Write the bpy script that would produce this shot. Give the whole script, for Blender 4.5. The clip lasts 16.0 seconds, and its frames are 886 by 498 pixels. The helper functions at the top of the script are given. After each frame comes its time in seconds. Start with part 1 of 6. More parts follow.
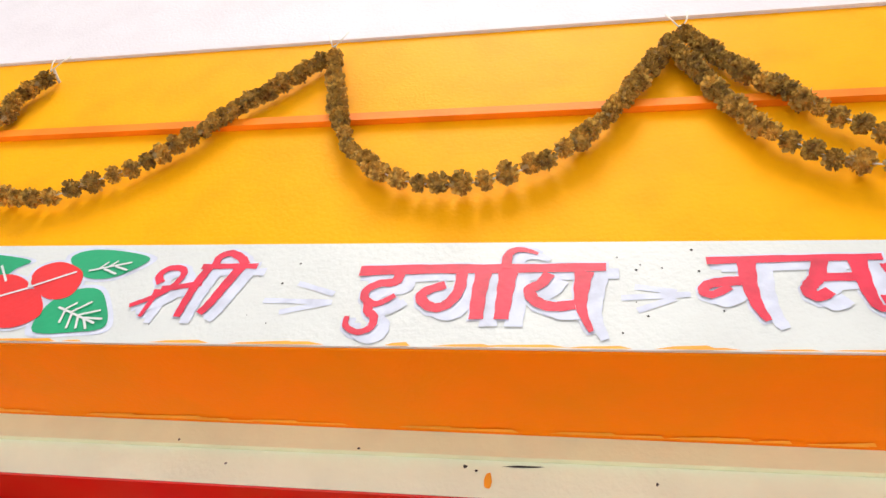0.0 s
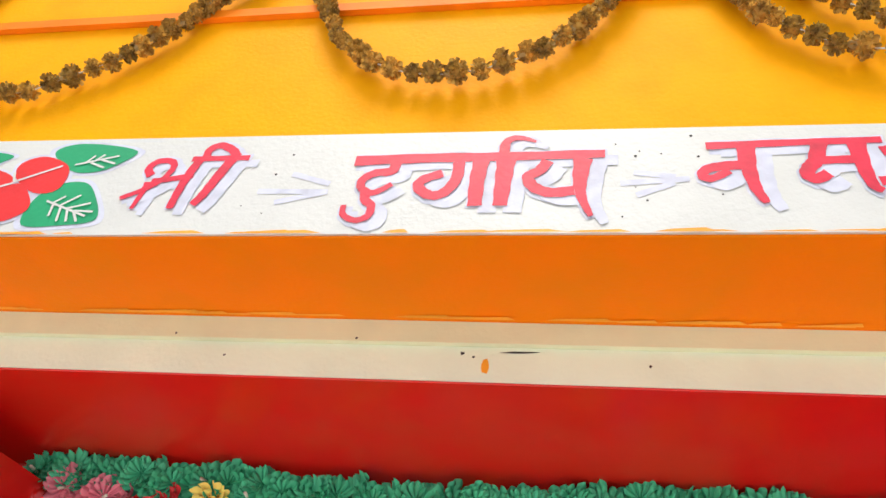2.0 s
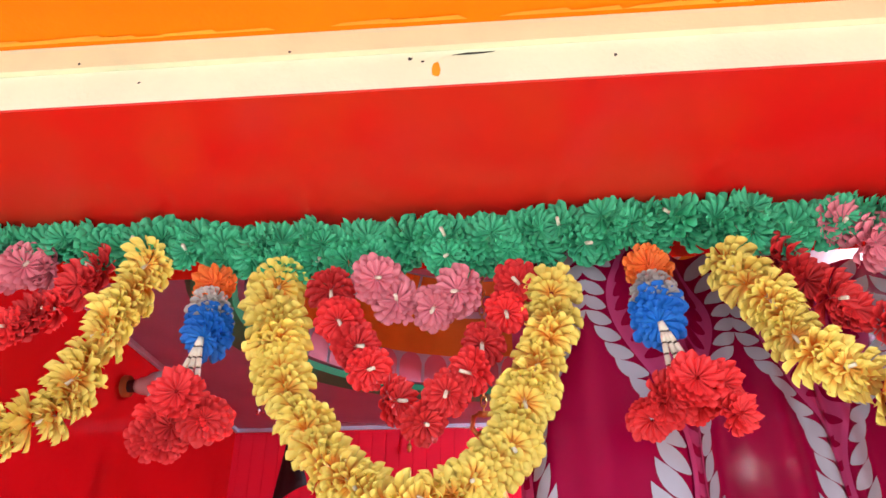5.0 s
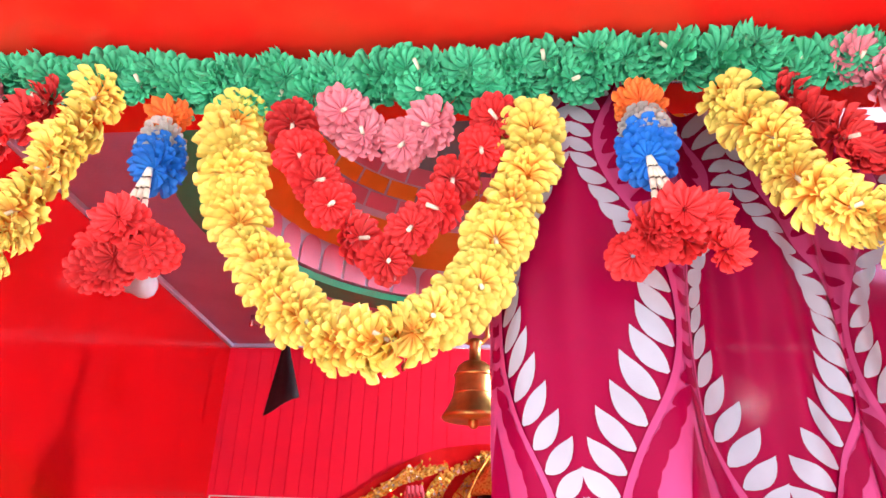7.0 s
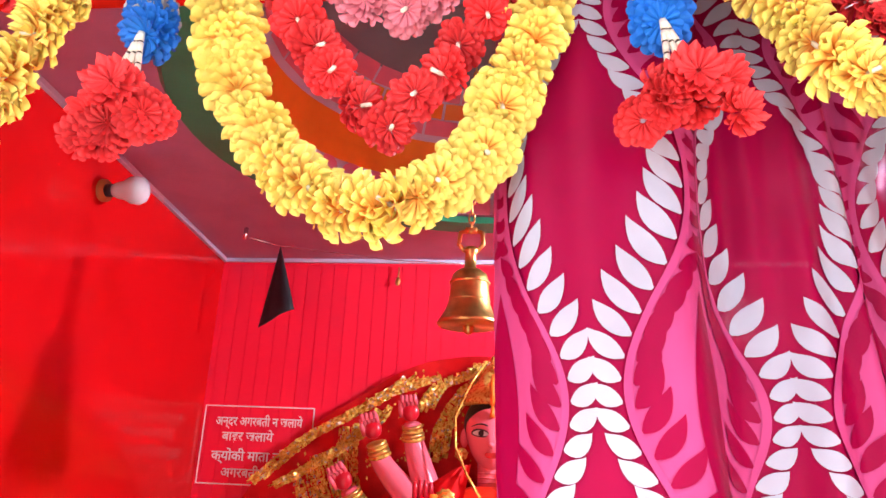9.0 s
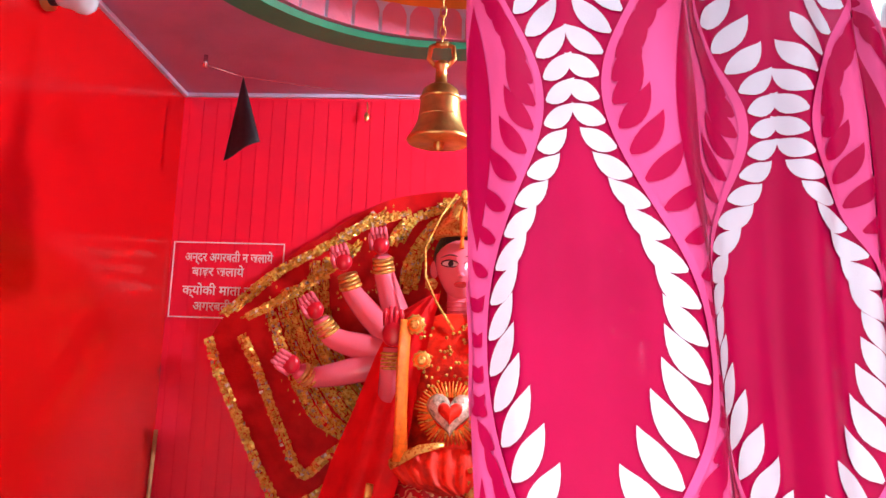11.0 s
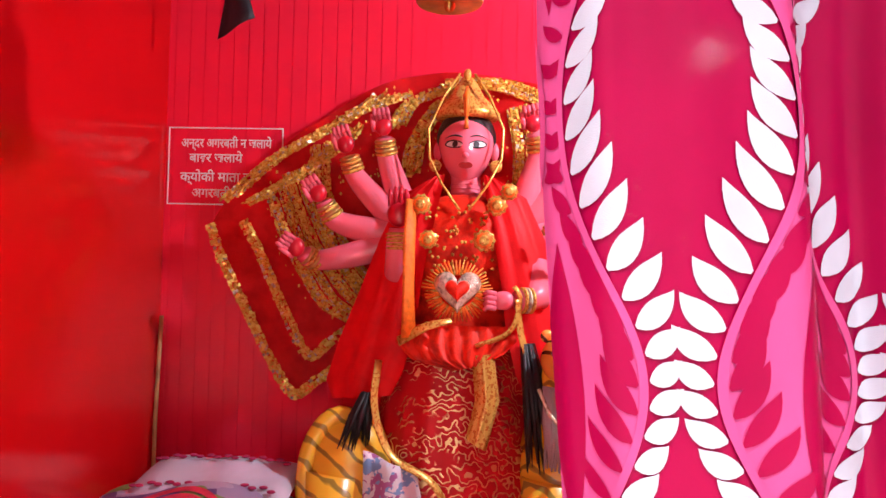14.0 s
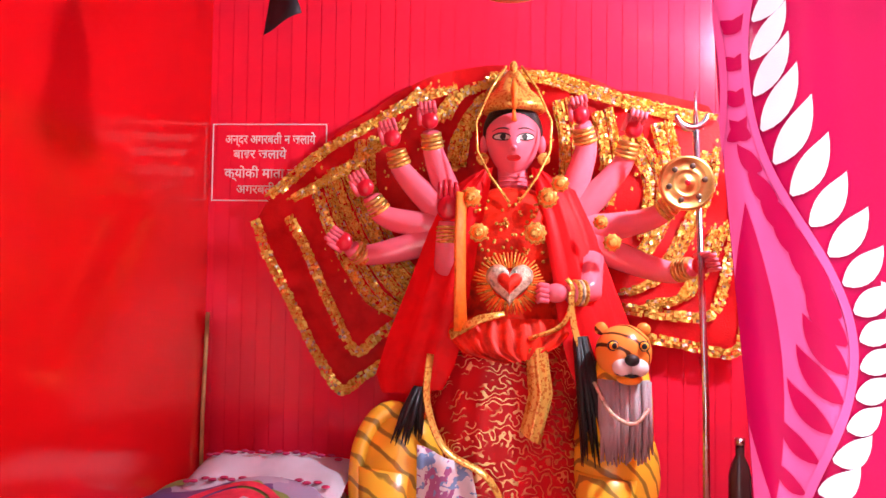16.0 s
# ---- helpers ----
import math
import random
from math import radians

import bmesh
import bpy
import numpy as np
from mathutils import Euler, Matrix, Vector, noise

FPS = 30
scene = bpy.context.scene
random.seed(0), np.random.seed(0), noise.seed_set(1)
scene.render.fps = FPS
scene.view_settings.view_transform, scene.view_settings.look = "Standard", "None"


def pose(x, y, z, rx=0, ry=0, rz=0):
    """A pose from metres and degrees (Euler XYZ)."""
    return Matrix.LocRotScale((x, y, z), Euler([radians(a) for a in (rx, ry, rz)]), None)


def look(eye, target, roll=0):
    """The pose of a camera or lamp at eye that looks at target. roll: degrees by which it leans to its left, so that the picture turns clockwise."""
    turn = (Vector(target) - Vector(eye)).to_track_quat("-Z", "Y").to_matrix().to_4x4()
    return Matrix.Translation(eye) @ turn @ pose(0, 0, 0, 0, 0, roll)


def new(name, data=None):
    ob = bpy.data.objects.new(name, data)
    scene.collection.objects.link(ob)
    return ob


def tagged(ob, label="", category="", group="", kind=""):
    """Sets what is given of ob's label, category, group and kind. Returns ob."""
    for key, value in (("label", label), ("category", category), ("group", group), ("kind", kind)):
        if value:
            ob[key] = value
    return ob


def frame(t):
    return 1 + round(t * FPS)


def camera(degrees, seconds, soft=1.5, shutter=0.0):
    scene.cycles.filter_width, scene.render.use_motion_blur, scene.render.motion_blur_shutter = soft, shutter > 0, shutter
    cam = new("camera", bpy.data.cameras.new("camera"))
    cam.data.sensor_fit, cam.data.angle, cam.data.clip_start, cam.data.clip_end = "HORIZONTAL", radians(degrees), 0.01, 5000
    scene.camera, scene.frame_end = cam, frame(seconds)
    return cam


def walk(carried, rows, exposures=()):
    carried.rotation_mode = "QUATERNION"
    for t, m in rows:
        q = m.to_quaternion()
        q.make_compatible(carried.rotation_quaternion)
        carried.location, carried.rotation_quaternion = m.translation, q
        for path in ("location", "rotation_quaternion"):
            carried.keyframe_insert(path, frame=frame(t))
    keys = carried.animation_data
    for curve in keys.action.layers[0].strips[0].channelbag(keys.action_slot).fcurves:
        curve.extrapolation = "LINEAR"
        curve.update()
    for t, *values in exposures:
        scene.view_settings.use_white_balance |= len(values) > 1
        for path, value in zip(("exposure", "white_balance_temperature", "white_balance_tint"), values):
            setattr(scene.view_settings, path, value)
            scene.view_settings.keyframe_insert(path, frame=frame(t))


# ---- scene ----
cam = camera(62.8, 16.0)
PATH = [
    (0, (0.13, -0.652, 1.891), (-0.304, 0.7, 3.299), 10.4),
    (0.5, (0.135, -0.64, 1.885), (-0.264, 0.734, 3.283), 9.4),
    (1, (0.121, -0.633, 1.875), (-0.266, 0.792, 3.224), 8.6),
    (1.5, (0.109, -0.625, 1.87), (-0.283, 0.852, 3.16), 8.0),
    (2, (0.107, -0.623, 1.863), (-0.282, 0.885, 3.119), 7.9),
    (2.5, (0.11, -0.618, 1.85), (-0.273, 0.912, 3.08), 9.4),
    (3, (0.094, -0.594, 1.825), (-0.239, 0.982, 3.01), 9.6),
    (3.5, (0.088, -0.573, 1.814), (-0.206, 1.064, 2.925), 7.5),
    (4, (0.075, -0.539, 1.802), (-0.231, 1.158, 2.813), 2.2),
    (4.5, (0.064, -0.495, 1.779), (-0.189, 1.247, 2.729), 0.3),
    (4.7, (0.062, -0.483, 1.772), (-0.159, 1.266, 2.717), -0.0),
    (6.8, (0.099, -0.325, 1.673), (-0.152, 1.485, 2.485), 2.5),
    (7, (0.1, -0.325, 1.67), (-0.148, 1.488, 2.478), 2.5),
    (7.5, (0.092, -0.303, 1.652), (-0.141, 1.535, 2.406), 2.4),
    (8, (0.084, -0.294, 1.637), (-0.15, 1.557, 2.356), 2.7),
    (8.2, (0.081, -0.296, 1.635), (-0.157, 1.56, 2.339), 2.5),
    (10.5, (0.093, -0.241, 1.512), (-0.077, 1.71, 1.919), 2.6),
    (11, (0.084, -0.219, 1.465), (-0.053, 1.755, 1.761), 2.0),
    (11.5, (0.104, -0.194, 1.409), (0.032, 1.796, 1.599), 2.3),
    (12, (0.101, -0.184, 1.385), (0.038, 1.809, 1.53), 2.6),
    (12.5, (0.081, -0.188, 1.365), (0.011, 1.807, 1.497), 2.9),
    (13, (0.073, -0.181, 1.345), (0.033, 1.816, 1.436), 2.3),
    (13.5, (0.037, -0.185, 1.34), (-0.028, 1.812, 1.422), 2.2),
    (14, (0.009, -0.189, 1.335), (-0.08, 1.808, 1.4), 1.3),
    (14.5, (-0.027, -0.187, 1.323), (-0.123, 1.81, 1.359), 0.1),
    (15, (-0.067, -0.181, 1.311), (-0.195, 1.815, 1.326), 0.4),
    (15.5, (-0.105, -0.181, 1.3), (-0.233, 1.814, 1.353), 0.2),
    (16, (-0.137, -0.18, 1.298), (-0.254, 1.815, 1.37), 0.8),
]
EXPOSURES = [(0, -0.1), (2.5, -0.05), (3.5, 0.1), (4.0, 0.28), (4.7, 0.45), (6.8, 1.25), (8.0, 1.25), (10.5, 1.25), (12.5, 1.0), (14.5, 1.0), (15.0, 1.05), (15.5, 1.15), (16.0, 1.4)]
walk(cam, [(t, look(eye, aim, roll)) for t, eye, aim, roll in PATH], EXPOSURES)

# ---- light ----
world = bpy.data.worlds.new("sky")
scene.world = world
world.use_nodes = True
sky = world.node_tree.nodes.new("ShaderNodeTexSky")
sky.sky_type, sky.sun_disc = "NISHITA", False
sky.sun_elevation, sky.sun_rotation = radians(64), radians(192)
sky.dust_density = 4.0
world.node_tree.links.new(sky.outputs[0], world.node_tree.nodes["Background"].inputs[0])
world.node_tree.nodes["Background"].inputs[1].default_value = 0.15
sun = new("sun", bpy.data.lights.new("sun", "SUN"))
sun.data.energy, sun.data.angle, sun.data.color = 2.9, radians(22), (1.0, 0.95, 0.88)
sun.matrix_world = look((-0.7, -3.1, 8.2), (0, 0, 1.6))


# ---- materials ----
def nodes_of(name):
    m = bpy.data.materials.new(name)
    m.use_nodes = True
    return m, m.node_tree, m.node_tree.nodes["Principled BSDF"]


def surface(name, colour, rough=0.5, metal=0.0, spots=0.08, scale=9.0, bump=0.1, fine=140.0, coat=0.0, second=None, island=0.0, spec=0.5):
    """Two scales of variation in colour, roughness and relief."""
    m, t, b = nodes_of(name)
    n, l = t.nodes, t.links
    tc = n.new("ShaderNodeTexCoord")
    big, small = n.new("ShaderNodeTexNoise"), n.new("ShaderNodeTexNoise")
    big.inputs["Scale"].default_value, small.inputs["Scale"].default_value = scale, fine
    big.inputs["Detail"].default_value = small.inputs["Detail"].default_value = 3
    l.new(tc.outputs["Object"], big.inputs["Vector"])
    l.new(tc.outputs["Object"], small.inputs["Vector"])
    mix = n.new("ShaderNodeMix")
    mix.data_type = "RGBA"
    dark = second or tuple(c * (1 - 2.2 * spots) for c in colour)
    mix.inputs["A"].default_value, mix.inputs["B"].default_value = (*colour, 1), (*dark, 1)
    ramp = n.new("ShaderNodeMapRange")
    ramp.inputs["From Min"].default_value, ramp.inputs["From Max"].default_value = 0.42, 0.72
    l.new(big.outputs["Fac"], ramp.inputs["Value"])
    l.new(ramp.outputs["Result"], mix.inputs["Factor"])
    out = mix.outputs["Result"]
    if island:
        info = n.new("ShaderNodeObjectInfo")
        hsv, mr = n.new("ShaderNodeHueSaturation"), n.new("ShaderNodeMapRange")
        mr.inputs["To Min"].default_value, mr.inputs["To Max"].default_value = 1 - island, 1 + island
        l.new(info.outputs["Random"], mr.inputs["Value"])
        l.new(mr.outputs["Result"], hsv.inputs["Value"])
        l.new(out, hsv.inputs["Color"])
        out = hsv.outputs["Color"]
    l.new(out, b.inputs["Base Color"])
    rr = n.new("ShaderNodeMapRange")
    rr.inputs["To Min"].default_value, rr.inputs["To Max"].default_value = rough * 0.85, min(1, rough * 1.2)
    l.new(small.outputs["Fac"], rr.inputs["Value"])
    l.new(rr.outputs["Result"], b.inputs["Roughness"])
    b.inputs["Metallic"].default_value = metal
    b.inputs["Coat Weight"].default_value = coat
    b.inputs["Specular IOR Level"].default_value = spec
    if bump:
        bp = n.new("ShaderNodeBump")
        bp.inputs["Strength"].default_value, bp.inputs["Distance"].default_value = bump, 0.004
        l.new(small.outputs["Fac"], bp.inputs["Height"])
        l.new(bp.outputs["Normal"], b.inputs["Normal"])
    return m


def petal_paint(name, rim, heart, r0, r1, rough=0.6, spread=0.12):
    """Petal cloth that goes from the heart's colour to the rim's colour with the distance from the axis."""
    m, t, b = nodes_of(name)
    n, l = t.nodes, t.links
    tc, ln, mr = n.new("ShaderNodeTexCoord"), n.new("ShaderNodeVectorMath"), n.new("ShaderNodeMapRange")
    ln.operation = "LENGTH"
    l.new(tc.outputs["Object"], ln.inputs[0])
    mr.inputs["From Min"].default_value, mr.inputs["From Max"].default_value = r0, r1
    l.new(ln.outputs["Value"], mr.inputs["Value"])
    mix = n.new("ShaderNodeMix")
    mix.data_type = "RGBA"
    mix.inputs["A"].default_value, mix.inputs["B"].default_value = (*heart, 1), (*rim, 1)
    l.new(mr.outputs["Result"], mix.inputs["Factor"])
    info, hsv, v = n.new("ShaderNodeObjectInfo"), n.new("ShaderNodeHueSaturation"), n.new("ShaderNodeMapRange")
    v.inputs["To Min"].default_value, v.inputs["To Max"].default_value = 1 - spread, 1 + spread
    l.new(info.outputs["Random"], v.inputs["Value"])
    l.new(v.outputs["Result"], hsv.inputs["Value"])
    l.new(mix.outputs["Result"], hsv.inputs["Color"])
    l.new(hsv.outputs["Color"], b.inputs["Base Color"])
    b.inputs["Roughness"].default_value = rough
    b.inputs["Subsurface Weight"].default_value = 0.0
    wv, bp = n.new("ShaderNodeTexNoise"), n.new("ShaderNodeBump")
    wv.inputs["Scale"].default_value = 220
    bp.inputs["Strength"].default_value, bp.inputs["Distance"].default_value = 0.35, 0.002
    l.new(tc.outputs["Object"], wv.inputs["Vector"])
    l.new(wv.outputs["Fac"], bp.inputs["Height"])
    l.new(bp.outputs["Normal"], b.inputs["Normal"])
    return m


def sequin(name, colour, back, scale=160.0, cut=0.45):
    """Glittering thread and sequins over cloth."""
    m, t, b = nodes_of(name)
    n, l = t.nodes, t.links
    tc, vo, bp, mix, cmp = (n.new(k) for k in ("ShaderNodeTexCoord", "ShaderNodeTexVoronoi", "ShaderNodeBump", "ShaderNodeMix", "ShaderNodeMapRange"))
    vo.inputs["Scale"].default_value = scale
    l.new(tc.outputs["Object"], vo.inputs["Vector"])
    mix.data_type = "RGBA"
    mix.inputs["A"].default_value, mix.inputs["B"].default_value = (*colour, 1), (*back, 1)
    cmp.inputs["From Min"].default_value, cmp.inputs["From Max"].default_value = cut, cut + 0.1
    l.new(vo.outputs["Color"], cmp.inputs["Value"])
    l.new(cmp.outputs["Result"], mix.inputs["Factor"])
    l.new(mix.outputs["Result"], b.inputs["Base Color"])
    b.inputs["Metallic"].default_value, b.inputs["Roughness"].default_value = 0.4, 0.26
    bp.inputs["Strength"].default_value, bp.inputs["Distance"].default_value = 1.0, 0.006
    l.new(vo.outputs["Color"], bp.inputs["Height"])
    l.new(bp.outputs["Normal"], b.inputs["Normal"])
    return m


def embroidered(name, cloth, gold, scale=14.0):
    """Red cloth with curling gold embroidery."""
    m, t, b = nodes_of(name)
    n, l = t.nodes, t.links
    tc, w, cmp, mix, bp, no, mul = (n.new(k) for k in ("ShaderNodeTexCoord", "ShaderNodeTexWave", "ShaderNodeMapRange", "ShaderNodeMix", "ShaderNodeBump", "ShaderNodeTexNoise", "ShaderNodeMath"))
    w.wave_type = "RINGS"
    w.inputs["Scale"].default_value, w.inputs["Distortion"].default_value = scale, 14.0
    w.inputs["Detail"].default_value, w.inputs["Detail Scale"].default_value = 1.0, 1.6
    no.inputs["Scale"].default_value = 13.0
    l.new(tc.outputs["Object"], w.inputs["Vector"])
    l.new(tc.outputs["Object"], no.inputs["Vector"])
    cmp.inputs["From Min"].default_value, cmp.inputs["From Max"].default_value = 0.78, 0.86
    l.new(w.outputs["Fac"], cmp.inputs["Value"])
    gate = n.new("ShaderNodeMapRange")
    gate.inputs["From Min"].default_value, gate.inputs["From Max"].default_value = 0.40, 0.45
    l.new(no.outputs["Fac"], gate.inputs["Value"])
    mul.operation = "MULTIPLY"
    l.new(cmp.outputs["Result"], mul.inputs[0])
    l.new(gate.outputs["Result"], mul.inputs[1])
    mix.data_type = "RGBA"
    mix.inputs["A"].default_value, mix.inputs["B"].default_value = (*cloth, 1), (*gold, 1)
    l.new(mul.outputs[0], mix.inputs["Factor"])
    l.new(mix.outputs["Result"], b.inputs["Base Color"])
    l.new(mul.outputs[0], b.inputs["Metallic"])
    b.inputs["Roughness"].default_value = 0.42
    b.inputs["Specular IOR Level"].default_value = 0.2
    bp.inputs["Strength"].default_value, bp.inputs["Distance"].default_value = 0.7, 0.004
    l.new(mul.outputs[0], bp.inputs["Height"])
    l.new(bp.outputs["Normal"], b.inputs["Normal"])
    return m


def striped(name, coat, stripe, scale):
    """Fur paint with wavering dark stripes."""
    m, t, b = nodes_of(name)
    n, l = t.nodes, t.links
    tc, w, cmp, mix = (n.new(k) for k in ("ShaderNodeTexCoord", "ShaderNodeTexWave", "ShaderNodeMapRange", "ShaderNodeMix"))
    w.inputs["Scale"].default_value, w.inputs["Distortion"].default_value = scale, 5.0
    w.bands_direction = "DIAGONAL"
    l.new(tc.outputs["Object"], w.inputs["Vector"])
    cmp.inputs["From Min"].default_value, cmp.inputs["From Max"].default_value = 0.82, 0.92
    l.new(w.outputs["Fac"], cmp.inputs["Value"])
    mix.data_type = "RGBA"
    mix.inputs["A"].default_value, mix.inputs["B"].default_value = (*coat, 1), (*stripe, 1)
    l.new(cmp.outputs["Result"], mix.inputs["Factor"])
    l.new(mix.outputs["Result"], b.inputs["Base Color"])
    b.inputs["Roughness"].default_value = 0.25
    return m


def patchy(name, colours, scale, rough=0.7):
    """Printed cloth with patches of several colours."""
    m, t, b = nodes_of(name)
    n, l = t.nodes, t.links
    tc, vo, no, add, ramp = (n.new(k) for k in ("ShaderNodeTexCoord", "ShaderNodeTexVoronoi", "ShaderNodeTexNoise", "ShaderNodeMixRGB", "ShaderNodeValToRGB"))
    no.inputs["Scale"].default_value = scale * 0.8
    add.inputs[0].default_value = 0.12
    l.new(tc.outputs["Object"], no.inputs["Vector"])
    l.new(tc.outputs["Object"], add.inputs[1])
    l.new(no.outputs["Color"], add.inputs[2])
    vo.inputs["Scale"].default_value = scale
    l.new(add.outputs[0], vo.inputs["Vector"])
    e = ramp.color_ramp.elements
    ramp.color_ramp.interpolation = "CONSTANT"
    e[0].color = (*colours[0], 1)
    e[1].position, e[1].color = 1 / len(colours), (*colours[1], 1)
    for i, c in enumerate(colours[2:]):
        e.new((i + 2) / len(colours)).color = (*c, 1)
    l.new(vo.outputs["Color"], ramp.inputs["Fac"])
    l.new(ramp.outputs["Color"], b.inputs["Base Color"])
    b.inputs["Roughness"].default_value = rough
    return m


